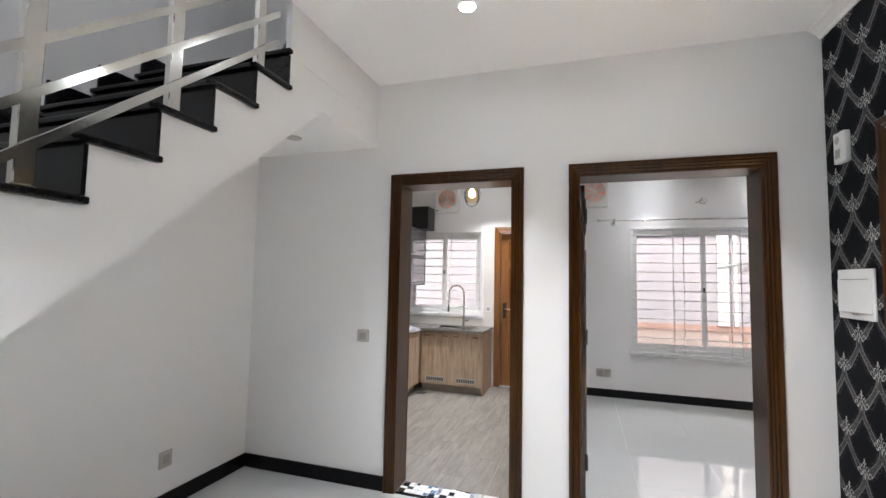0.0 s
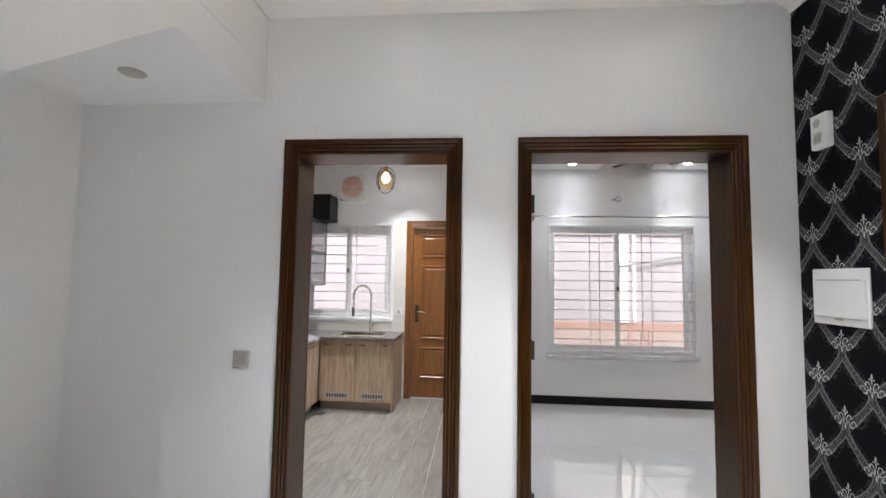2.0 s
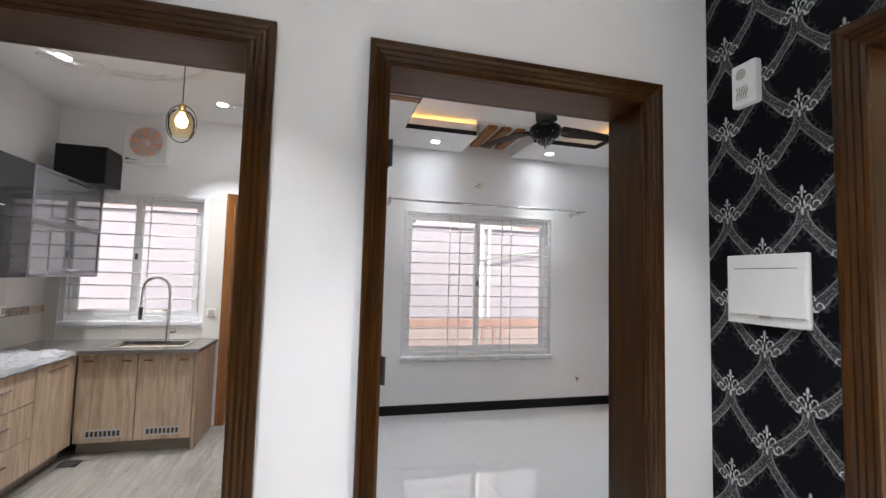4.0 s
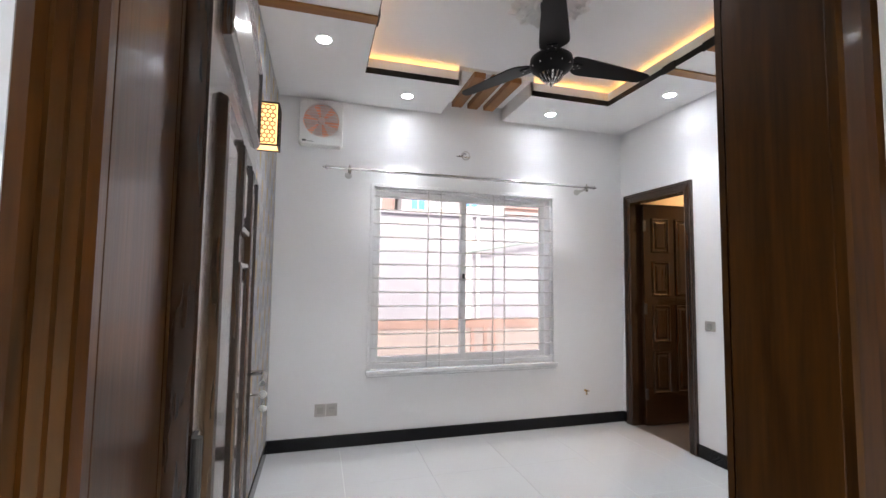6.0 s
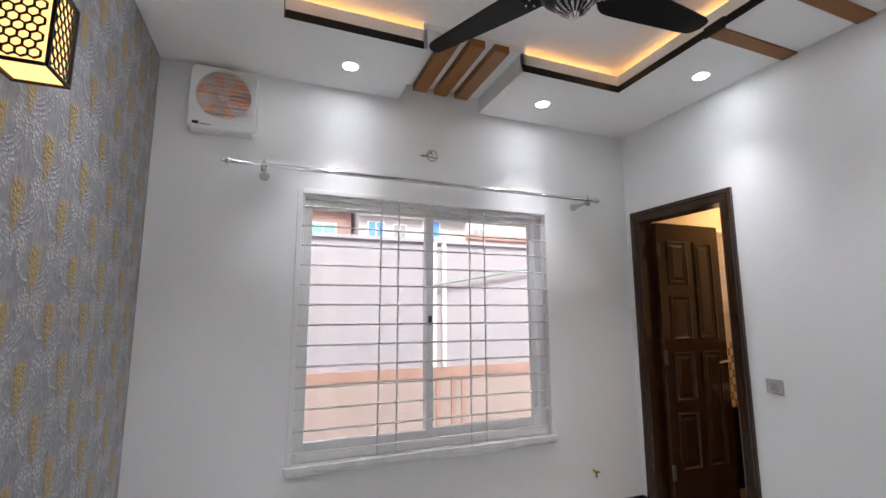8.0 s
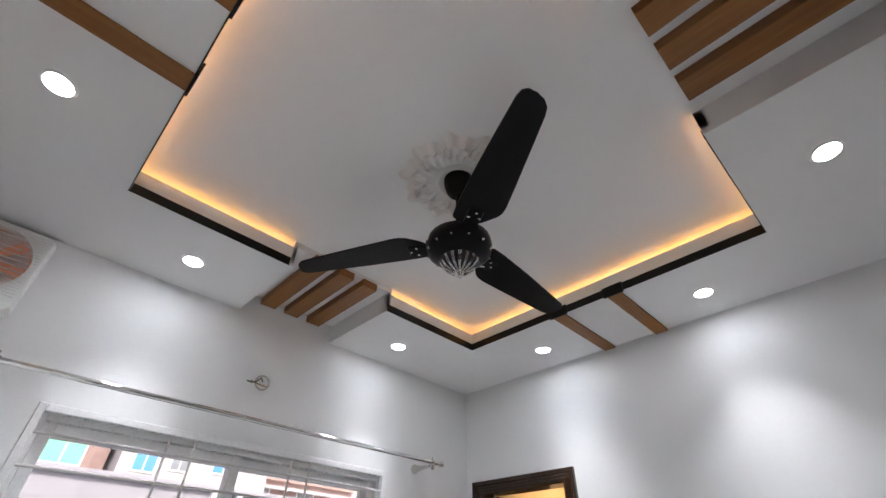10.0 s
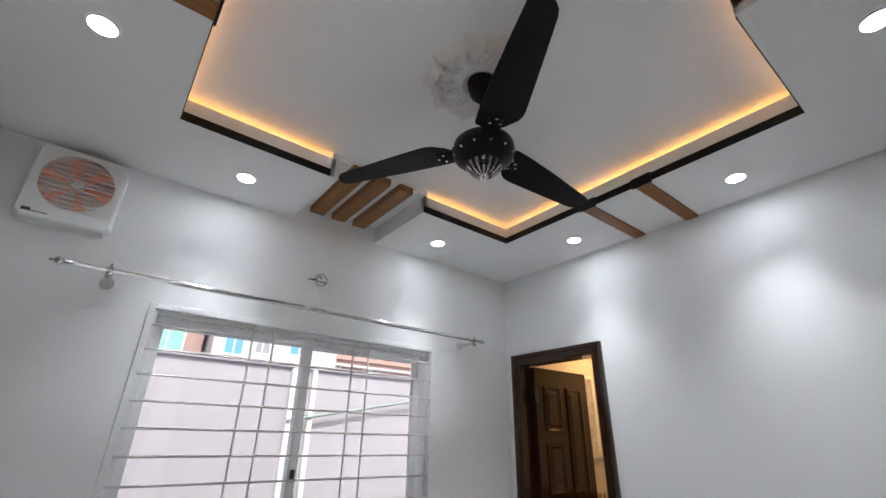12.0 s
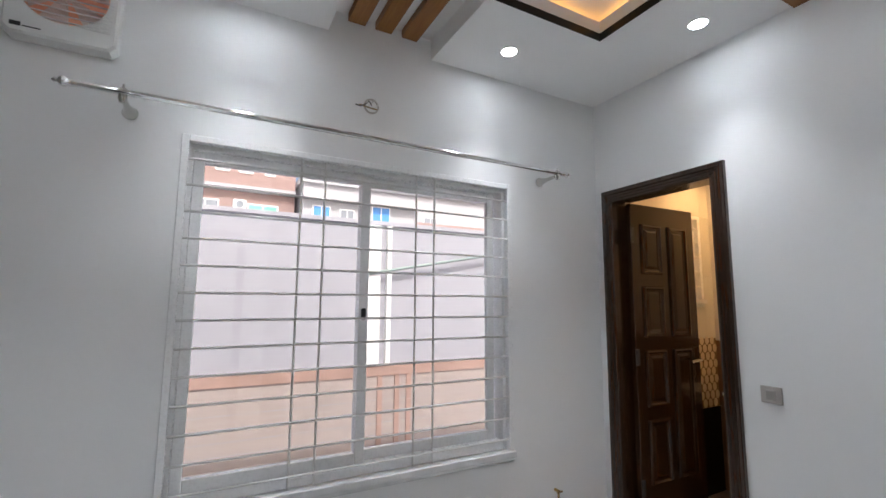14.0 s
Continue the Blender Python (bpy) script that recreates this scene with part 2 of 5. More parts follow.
    m1.data_type = m2.data_type = "RGBA"
    base = ramp_of(n, l, wob.outputs["Fac"], (0.22, 0.225, 0.25), (0.31, 0.31, 0.335))
    l.new(p, m1.inputs[0])
    l.new(base, m1.inputs[6])
    m1.inputs[7].default_value = (0.60, 0.585, 0.575, 1)
    l.new(g, m2.inputs[0])
    l.new(m1.outputs[2], m2.inputs[6])
    m2.inputs[7].default_value = (0.45, 0.30, 0.08, 1)
    l.new(m2.outputs[2], b.inputs["Base Color"])
    l.new(M.op("MULTIPLY_ADD", p, -0.15, 0.5), b.inputs["Roughness"])
    b.inputs["Metallic"].default_value = 0.1
    bp = n.new("ShaderNodeBump")
    bp.inputs["Strength"].default_value, bp.inputs["Distance"].default_value = 0.9, 0.006
    l.new(M.op("ADD", g, p), bp.inputs["Height"])
    l.new(bp.outputs[0], b.inputs["Normal"])
    return m


WALL = mat("white_wall_paint", (0.86, 0.86, 0.86), 0.6, var=0.012, scale=1.2, bump=0.04, bscale=45, spec=0.25)
CEIL = mat("white_ceiling_paint", (0.87, 0.865, 0.86), 0.75, var=0.015, scale=0.9, bump=0.03, bscale=60, spec=0.2)
PLASTER = mat("moulded_plaster", (0.82, 0.80, 0.78), 0.7, var=0.03, bump=0.08)
TILE = mat("polished_white_porcelain", (0.54, 0.55, 0.545), 0.03, var=0.012, scale=1.5, bump=0.0, rvar=0.01, spec=1.0, coat=0.9)
GROUT = mat("pale_grout", (0.78, 0.78, 0.76), 0.8, var=0.05)
PLANK = wood("grey_wood_look_tile", (0.15, 0.138, 0.122), (0.28, 0.26, 0.232), 0.26, "y", stretch=8, bump=0.03, size=1.5, contrast=(0.28, 0.72))
FRAME = wood("brown_stained_door_wood", (0.017, 0.0057, 0.0008), (0.070, 0.0245, 0.0032), 0.28, "z", coat=0.10, spec=0.28)
FRAMEH = wood("brown_stained_head_wood", (0.017, 0.0057, 0.0008), (0.070, 0.0245, 0.0032), 0.28, "x", coat=0.10, spec=0.28)
FRAMEY = wood("brown_stained_cross_wood", (0.017, 0.0057, 0.0008), (0.070, 0.0245, 0.0032), 0.28, "y", coat=0.10, spec=0.28)
# one door wood twice: dim bathroom light, then bedroom sheen, put into the colour
LEAF_DIM = wood("brown_door_wood_dimmed", (0.015, 0.0055, 0.0018), (0.052, 0.020, 0.0068), 0.26, "z", coat=0.5, spec=0.45)
LEAF_LIT = wood("brown_door_wood_sheen_in_colour", (0.020, 0.010, 0.005), (0.056, 0.028, 0.015), 0.24, "z", coat=0.6, spec=0.5)
OAKDOOR = wood("honey_brown_door_wood", (0.17, 0.06, 0.012), (0.30, 0.12, 0.028), 0.3, "z", coat=0.3)
SLAT = wood("orange_brown_ceiling_slat_wood", (0.20, 0.072, 0.013), (0.32, 0.132, 0.028), 0.45, "y")
SLATX = wood("orange_brown_cross_slat_wood", (0.20, 0.072, 0.013), (0.32, 0.132, 0.028), 0.45, "x")
OAK = wood("pale_oak_laminate", (0.34, 0.235, 0.155), (0.56, 0.43, 0.31), 0.42, "z", stretch=12, contrast=(0.36, 0.62))
GRANITE = mat("black_granite", (0.007, 0.007, 0.008), 0.2, var=0.5, scale=120, bump=0.0, spec=0.22)
BLACK = mat("black_lacquer", (0.006, 0.006, 0.007), 0.3, var=0.2, bump=0.02, spec=0.25)
BLACKGLOSS = mat("glossy_black_laminate", (0.012, 0.012, 0.014), 0.08, var=0.2, bump=0.0, rvar=0.02)
FANBLK = mat("satin_black_fan_enamel", (0.007, 0.007, 0.008), 0.42, var=0.2, bump=0.04, spec=0.14)
STEEL = mat("polished_stainless_steel", (0.62, 0.61, 0.58), 0.14, 1.0, var=0.06, scale=12, bump=0.0)
CHROME = mat("chrome", (0.80, 0.80, 0.80), 0.07, 1.0, var=0.03, bump=0.0, rvar=0.03)
BRONZE = mat("bronzed_steel", (0.12, 0.10, 0.08), 0.25, 1.0, bump=0.0)
BRASS = mat("aged_brass", (0.55, 0.36, 0.12), 0.25, 1.0, var=0.1, bump=0.0)
WPLASTIC = mat("white_plastic", (0.80, 0.80, 0.78), 0.3, var=0.02, bump=0.0)
GPLASTIC = mat("beige_grey_plastic", (0.46, 0.43, 0.40), 0.32, var=0.03, bump=0.0)
GPLASTIC2 = mat("beige_grey_plastic_key", (0.38, 0.355, 0.33), 0.3, var=0.03, bump=0.0)
DKPLASTIC = mat("dark_plastic", (0.03, 0.03, 0.03), 0.4, bump=0.0)
UPVC = mat("white_window_frame", (0.86, 0.86, 0.86), 0.28, var=0.02, bump=0.0)
BAR = mat("white_enamelled_bar", (0.70, 0.69, 0.68), 0.35, var=0.04, bump=0.0)
MARBLE = mat("grey_white_marble", (0.80, 0.80, 0.81), 0.2, var=0.10, scale=9, bump=0.0)
CTOP = mat("grey_brown_granite_worktop", (0.13, 0.12, 0.112), 0.16, var=0.4, scale=90, bump=0.0)
CREAM = mat("cream_wall_tile", (0.72, 0.69, 0.64), 0.2, var=0.03, bump=0.0)
MOSA = mat("beige_mosaic", (0.42, 0.33, 0.24), 0.35, var=0.5, scale=60)
PEACH = mat("pale_peach_plastic", (0.78, 0.71, 0.66), 0.3, var=0.05, bump=0.0)
FLAP = translucent("peach_translucent_flap", (0.92, 0.54, 0.37))
TAUPE = mat("taupe_gloss_panel", (0.30, 0.27, 0.24), 0.18, var=0.12, scale=2.5, bump=0.02)
PANE = glass("clear_window_glass", (0.96, 0.97, 0.97))
SMOKEG = mat("smoked_reflective_glass", (0.075, 0.078, 0.085), 0.04, 0.0, var=0.05, bump=0.0, rvar=0.01, spec=1.0, coat=1.0)
AMBER = glass("amber_lamp_glass", (1.0, 0.95, 0.84), 0.0, 1.12)
WRAP = mat("crumpled_clear_plastic_wrap", (0.93, 0.94, 0.95), 0.10, var=0.03, bump=0.25, bscale=30)
WRAP.node_tree.nodes["Principled BSDF"].inputs["Transmission Weight"].default_value = 0.72
WRAP.node_tree.nodes["Principled BSDF"].inputs["IOR"].default_value = 1.22
DAMASK, GREYPAPER = damask_black(), damask_grey()
LAMP = glow("lit_cool_white_led", (0.88, 0.95, 1.0), 40.0)
WARMSTRIP = glow("lit_warm_led_strip", (1.0, 0.52, 0.15), COVE_E)
WARMLAMP = glow("lit_warm_lamp_panel", (1.0, 0.60, 0.21), 0.7)
BULB = glow("lit_warm_bulb", (1.0, 0.70, 0.34), 14.0)


# ---- building helpers ----
def world_of(ob):
    m = ob.matrix_basis
    return world_of(ob.parent) @ ob.matrix_parent_inverse @ m if ob.parent else m


def part(name, bm, material, parent=None, label="", smooth=False):
    me = bpy.data.meshes.new(name)
    bmesh.ops.recalc_face_normals(bm, faces=bm.faces)
    bm.to_mesh(me)
    bm.free()
    me.materials.append(material)
    if smooth:
        me.polygons.foreach_set("use_smooth", [True] * len(me.polygons))
        me.set_sharp_from_angle(angle=radians(40))
    ob = new(name, me)
    if parent:
        ob.parent = parent
        ob.matrix_parent_inverse = world_of(parent).inverted()
    if label:
        ob["label"] = label
    return ob


def thing(name, at, label, category, group="", kind=""):
    ob = new(name)
    ob.empty_display_size = 0.05
    ob.matrix_basis = Matrix.Translation(at)
    return tagged(ob, label, category, group, kind)


def box(bm, x0, x1, y0, y1, z0, z1, bevel=0.0, seg=1):
    r = bmesh.ops.create_cube(bm, size=1, matrix=Matrix.Translation(((x0 + x1) / 2, (y0 + y1) / 2, (z0 + z1) / 2)) @ Matrix.Diagonal((abs(x1 - x0), abs(y1 - y0), abs(z1 - z0), 1)))
    if bevel:
        es = list({e for v in r["verts"] for e in v.link_edges})
        bmesh.ops.bevel(bm, geom=es, offset=bevel, segments=seg, affect="EDGES", profile=0.5)
    return bm


def bx(*a, **k):
    return box(bmesh.new(), *a, **k)


def rod(bm, p, q, r, r2=None, n=12, caps=True):
    p, q = Vector(p), Vector(q)
    d = q - p
    m = Matrix.Translation((p + q) / 2) @ d.to_track_quat("Z", "Y").to_matrix().to_4x4()
    bmesh.ops.create_cone(bm, cap_ends=caps, segments=n, radius1=r, radius2=r if r2 is None else r2, depth=d.length, matrix=m)
    return bm


def lathe(bm, pts, n=24, m=Matrix()):
    """Turns (radius, height) points about z."""
    rings = []
    for r, h in pts:
        rings.append([bm.verts.new(m @ Vector((r * math.cos(2 * math.pi * k / n), r * math.sin(2 * math.pi * k / n), h))) for k in range(n)] if r > 1e-5 else [bm.verts.new(m @ Vector((0, 0, h)))])
    for a, b in zip(rings, rings[1:]):
        for k in range(n):
            f = [a[k % len(a)], a[(k + 1) % len(a)], b[(k + 1) % len(b)], b[k % len(b)]]
            f = list(dict.fromkeys(f))
            if len(f) > 2:
                bm.faces.new(f)
    return bm


def tube(bm, pts, r, n=8):
    """A tube along points."""
    pts = [Vector(p) for p in pts]
    rings = []
    for i, p in enumerate(pts):
        d = (pts[min(i + 1, len(pts) - 1)] - pts[max(i - 1, 0)]).normalized()
        q = d.to_track_quat("Z", "Y")
        rings.append([bm.verts.new(p + q @ Vector((r * math.cos(2 * math.pi * k / n), r * math.sin(2 * math.pi * k / n), 0))) for k in range(n)])
    for a, b in zip(rings, rings[1:]):
        for k in range(n):
            bm.faces.new((a[k], a[(k + 1) % n], b[(k + 1) % n], b[k]))
    bm.faces.new(rings[0]), bm.faces.new(rings[-1])
    return bm


def prism(bm, pts, m, depth):
    """A flat outline (in the xy plane of m) pulled out by depth along z."""
    a = [bm.verts.new(m @ Vector((x, y, 0))) for x, y in pts]
    b = [bm.verts.new(m @ Vector((x, y, depth))) for x, y in pts]
    bm.faces.new(a), bm.faces.new(b)
    for k in range(len(pts)):
        bm.faces.new((a[k], a[(k + 1) % len(pts)], b[(k + 1) % len(pts)], b[k]))
    return bm


def wall(name, axis, p0, p1, a0, a1, z0, z1, holes, material, label):
    """A wall from p0 to p1 across (axis x or y), from a0 to a1 along, with holes (a, a, z, z) through it."""
    cuts_a = sorted({a0, a1, *(v for h in holes for v in h[:2])})
    cuts_z = sorted({z0, z1, *(v for h in holes for v in h[2:])})
    solid = lambda i, j: 0 <= i < len(cuts_a) - 1 and 0 <= j < len(cuts_z) - 1 and not any(h[0] <= cuts_a[i] < h[1] and h[2] <= cuts_z[j] < h[3] for h in holes)
    bm, made = bmesh.new(), {}

    def v(i, j, p):
        if (i, j, p) not in made:
            made[i, j, p] = bm.verts.new((p, cuts_a[i], cuts_z[j]) if axis == "x" else (cuts_a[i], p, cuts_z[j]))
        return made[i, j, p]

    for i in range(len(cuts_a) - 1):
        for j in range(len(cuts_z) - 1):
            if solid(i, j):
                for p in (p0, p1):
                    bm.faces.new((v(i, j, p), v(i + 1, j, p), v(i + 1, j + 1, p), v(i, j + 1, p)))
                for ni, nj, e in ((i - 1, j, ((i, j), (i, j + 1))), (i + 1, j, ((i + 1, j), (i + 1, j + 1))), (i, j - 1, ((i, j), (i + 1, j))), (i, j + 1, ((i, j + 1), (i + 1, j + 1)))):
                    if not solid(ni, nj):
                        bm.faces.new((v(*e[0], p0), v(*e[1], p0), v(*e[1], p1), v(*e[0], p1)))
    return tagged(part(name, bm, material), label, "wall", kind="structure")


def slab(name, bm, material, label, category):
    return tagged(part(name, bm, material), label, category, kind="structure")


# ---- the large structure ----
YN, YI, YB, YO = 3.305, 3.49, 6.503, 6.72      # hall face, inner face, back wall face, outer face
XL, XK, XP, XB, XR = -2.07, -2.17, 0.08, 0.23, 3.50
ZC, ZS, ZT, ROOF = 2.88, 2.848, 3.0, 3.2
KD, BD, DH = (-0.81, -0.03), (0.40, 1.36), 2.12
KW, BW, TW = (-2.04, -0.93, 0.975, 2.15), (1.0, 2.745, 0.60, 2.165), (4.18, 4.66, 1.48, 2.15)

wall("wall_north", "y", YN, YI, -2.2, 3.5, 0, ROOF, [(KD[0] - 0.04, KD[1] + 0.04, -1, DH + 0.04), (BD[0] - 0.04, BD[1] + 0.04, -1, DH + 0.04)], WALL, "white painted wall with two wooden door frames")
wall("wall_back", "y", YB, YO, -2.6, 5.0, -0.1, ROOF, [KW, BW, TW, (-0.715, 0.06, -1, 2.16), (-1.62, -1.32, 2.45, 2.75), (0.42, 0.72, 2.475, 2.775)], WALL, "white painted back wall with windows and fan openings")
wall("wall_partition", "x", XP, XB, YI, YB, 0, ROOF, [], WALL, "white painted partition between kitchen and bedroom")
wall("wall_kitchen_west", "x", XK - 0.2, XK, YI, YB, 0, ROOF, [], WALL, "white kitchen side wall above the tiles")
wall("wall_east", "x", XR, XR + 0.12, YN, YB, 0, ROOF, [(5.67, 6.40, -1, 2.16)], WALL, "white painted bedroom wall with bathroom door opening")
wall("wall_papered", "x", 1.67, 1.80, -2.6, YN, 0, ROOF, [(1.82, 2.81, -1, 2.16)], DAMASK, "black damask papered wall with silver pattern")
wall("wall_west", "x", XL - 0.13, XL, -2.6, YN, 0, 5.8, [], WALL, "white painted side wall of the staircase")
wall("wall_south", "y", -2.75, -2.6, -2.2, 1.8, 0, 5.8, [], WALL, "plain white wall closing the hall")
wall("wall_stair_north", "y", YN, YI, -2.2, -0.9, ROOF, 5.8, [], WALL, "white upper wall of the stairwell")
wall("wall_stair_east", "x", -1.015, -0.9, -2.6, YN, 2.885, 5.8, [], WALL, "white upper wall beside the stairwell")
wall("wall_stair_fascia", "x", -1.045, -1.0155, 2.292, YN, 2.597, ZC, [], WALL, "white parapet face beside the stair landing")
wall("wall_room_east", "x", 4.2, 4.3, -0.2, YN, 0, ROOF, [], WALL, "plain wall of the warm lit side room")
wall("wall_room_south", "y", -0.3, -0.2, 1.8, 4.3, 0, ROOF, [], WALL, "plain wall closing the side room")
wall("wall_room_north", "y", YN, YI - 0.005, 3.5, 4.3, 0, ROOF, [], WALL, "plain wall end of the side room")
wall("wall_bath_south", "y", 4.88, 5.0, 3.62, 4.92, 0, ROOF, [], CREAM, "cream tiled bathroom wall")
wall("wall_bath_east", "x", 4.80, 4.92, 5.0, YB, 0, ROOF, [], CREAM, "cream tiled bathroom end wall")

slab("ceiling_hall", bx(-1.015, 1.67, -2.6, YN, ZC, 3.0), CEIL, "smooth white hall ceiling", "ceiling")
slab("ceiling_stairwell", bx(-2.07, -1.015, -2.6, YN, 5.6, 5.7), CEIL, "white ceiling high above the stairs", "ceiling")
slab("ceiling_kitchen", bx(XK, XP, YI, YB, 2.90, 3.0), CEIL, "white kitchen ceiling", "ceiling")
slab("ceiling_bathroom", bx(3.62, 4.80, 5.0, YB, 2.6, 2.7), CEIL, "white bathroom ceiling", "ceiling")
slab("ceiling_side_room", bx(1.8, 4.2, -0.2, YN, ZC, 3.0), CEIL, "white side room ceiling", "ceiling")
rb = bmesh.new()
box(rb, -0.9, 5.0, -2.75, YO, ROOF, 3.35), box(rb, -2.6, -0.9, YN + 0.19, YO, ROOF, 3.35), box(rb, -2.2, -0.9, -2.75, YI, 5.8, 5.95)
slab("roof", rb, GROUT, "flat concrete roof slab", "roof")

# bedroom tray ceiling: soffit with a stepped opening, upstand, deck above
TX0, TX1, TY0, TY1 = 0.868, 2.915, 4.18, 5.905
NX0, NX1 = 1.60, 2.195
tray = bmesh.new()
for a in ((XB, TX0, YI, YB), (TX1, XR, YI, YB), (TX0, NX0, YI, TY0), (NX1, TX1, YI, TY0), (TX0, NX0, TY1, YB), (NX1, TX1, TY1, YB)):
    box(tray, *a, ZS, ZS + 0.03)
box(tray, XB, XR, YI, YB, ZT, ZT + 0.08)
U = 0.112   # upstand height
box(tray, TX0 - 0.03, TX0, TY0, TY1, ZS + 0.03, ZS + U), box(tray, TX1, TX1 + 0.03, TY0, TY1, ZS + 0.03, ZS + U)
for y0, y1 in ((TY0 - 0.03, TY0), (TY1, TY1 + 0.03)):
    box(tray, TX0 - 0.03, NX0, y0, y1, ZS + 0.03, ZS + U), box(tray, NX1, TX1 + 0.03, y0, y1, ZS + 0.03, ZS + U)
for y0, y1 in ((YI, TY0 + 0.0), (TY1, YB)):
    box(tray, NX0 - 0.02, NX0, y0, y1, ZS + 0.03, ZT), box(tray, NX1, NX1 + 0.02, y0, y1, ZS + 0.03, ZT)
    box(tray, NX0, NX1, y0, y1, 2.968, ZT)
slab("ceiling_bedroom", tray, CEIL, "white plaster tray ceiling with warm lit cove", "ceiling")

trim = bmesh.new()
T = 0.004
for y0, y1 in ((TY1 - T, TY1 - 0.0005), (TY0 + 0.0005, TY0 + T)):
    box(trim, TX0 + 0.0045, NX0 - 0.021, y0, y1, ZS - 0.002, ZS + 0.042), box(trim, NX1 + (0.021 if y1 < 5 else 0.0), TX1 - 0.0045, y0, y1, ZS - 0.002, ZS + 0.042)
box(trim, TX0 + 0.0005, TX0 + T, TY0, TY1, ZS - 0.002, ZS + 0.042), box(trim, TX1 - T, TX1 - 0.0005, TY0, TY1, ZS - 0.002, ZS + 0.042)
tagged(part("ceiling_trim", trim, BLACK), "thin black trim strip edging the ceiling tray", "trim", kind="structure")

# cove light strips lying behind the upstand
cove = thing("cove_light", (TX0, TY1, ZS + 0.03), "warm LED strip lying in the ceiling cove", "light strip")
for x0, x1, y0, y1 in ((TX0 - 0.10, TX0 - 0.085, TY0, TY1), (TX1 + 0.085, TX1 + 0.10, TY0, TY1), (TX0, NX0 - 0.03, TY1 + 0.085, TY1 + 0.10), (NX1 + 0.03, TX1, TY1 + 0.085, TY1 + 0.10),
                       (TX0, NX0 - 0.03, TY0 - 0.10, TY0 - 0.085), (NX1 + 0.03, TX1, TY0 - 0.10, TY0 - 0.085)):
    part("strip", bx(x0, x1, y0, y1, ZS + 0.095, ZS + 0.132), WARMSTRIP, cove)

# floors
slab("ground", bx(-600, 600, -600, 600, -0.3, -0.1), mat("grey_concrete_paving", (0.36, 0.34, 0.32), 0.8, var=0.2, scale=0.8, bump=0.2), "grey concrete ground outside the house", "ground")
floor_hall = slab("floor_hall", bx(-2.07, 1.67, -2.6, YN + 0.0, -0.1, -0.004), GROUT, "glossy white porcelain tiled hall floor", "floor")
floor_bed = slab("floor_bedroom", bx(XB, XR, YN, YB, -0.1, -0.004), GROUT, "glossy white porcelain tiled bedroom floor", "floor")
floor_kit = slab("floor_kitchen", bx(XK, XP, YN, YB, -0.1, -0.004), GROUT, "grey wood look plank tiled kitchen floor", "floor")
slab("floor_bathroom", bx(XR, 4.80, 5.0, YB, -0.1, -0.002), mat("brown_grey_bath_tile", (0.085, 0.07, 0.06), 0.3, var=0.1, scale=6), "brown grey tiled bathroom floor", "floor")
slab("floor_side_room", bx(1.67, 4.2, -0.2, YN, -0.1, 0.0), TILE, "white tiled side room floor", "floor")

# black granite skirting
def skirting(name, runs):
    b = bmesh.new()
    for x0, x1, y0, y1 in runs:
        box(b, x0, x1, y0, y1, 0.0005, 0.10, 0.002)
    return tagged(part(name, b, GRANITE), "low polished black granite skirting board", "baseboard", kind="structure")


skirting("baseboard_hall", [(XL, KD[0] - 0.081, YN - 0.012, YN), (KD[1] + 0.081, BD[0] - 0.081, YN - 0.012, YN), (BD[1] + 0.081, 1.67, YN - 0.012, YN), (XL, XL + 0.012, 0.4, YN - 0.012)])
skirting("baseboard_bedroom", [(XB, XR, YB - 0.012, YB), (XB, XB + 0.012, YI, YB - 0.012), (XR - 0.012, XR, YI, 5.628), (XR - 0.012, XR, 6.442, YB - 0.012)])
slab("wallpaper_bedroom", bx(XB + 0.0005, XB + 0.003, YI, YB - 0.0005, 0.10, ZS - 0.0005), GREYPAPER, "grey wallpaper with silver plumes and gold blossom", "wallpaper")
cor = bmesh.new()
prof = [(0, 0), (0.0, -0.06), (0.012, -0.062), (0.02, -0.045), (0.045, -0.02), (0.062, -0.012), (0.07, 0)]
prism(cor, [(-0.0 - p, q) for p, q in prof], Matrix.Translation((1.67, 0, ZC)) @ Matrix(((1, 0, 0, 0), (0, 0, 1, -2.6), (0, 1, 0, 0), (0, 0, 0, 1))), 5.9)
tagged(part("trim_cornice", cor, PLASTER), "white plaster cornice above the black wallpaper", "cornice", kind="structure")


# ---- doors ----
RIDGE = [(0.0, 0.0), (0.0, 0.014), (0.010, 0.017), (0.018, 0.012), (0.028, 0.019), (0.036, 0.014), (0.046, 0.021), (0.054, 0.016), (0.062, 0.024), (0.076, 0.026), (0.080, 0.022), (0.080, 0.0)]


def u_frame(bm, m, x0, x1, zt, prof, left=1.0):
    """A moulding on three sides of an opening x0..x1, 0..zt, in the plane y = 0 of m, standing out to -y."""
    cols = [[bm.verts.new(m @ Vector(c)) for c in ((x0 - o * left, -d, 0), (x0 - o * left, -d, zt + o), (x1 + o, -d, zt + o), (x1 + o, -d, 0))] for o, d in prof]
    for a, b in zip(cols, cols[1:]):
        for k in range(3):
            bm.faces.new((a[k], a[k + 1], b[k + 1], b[k]))
    return bm


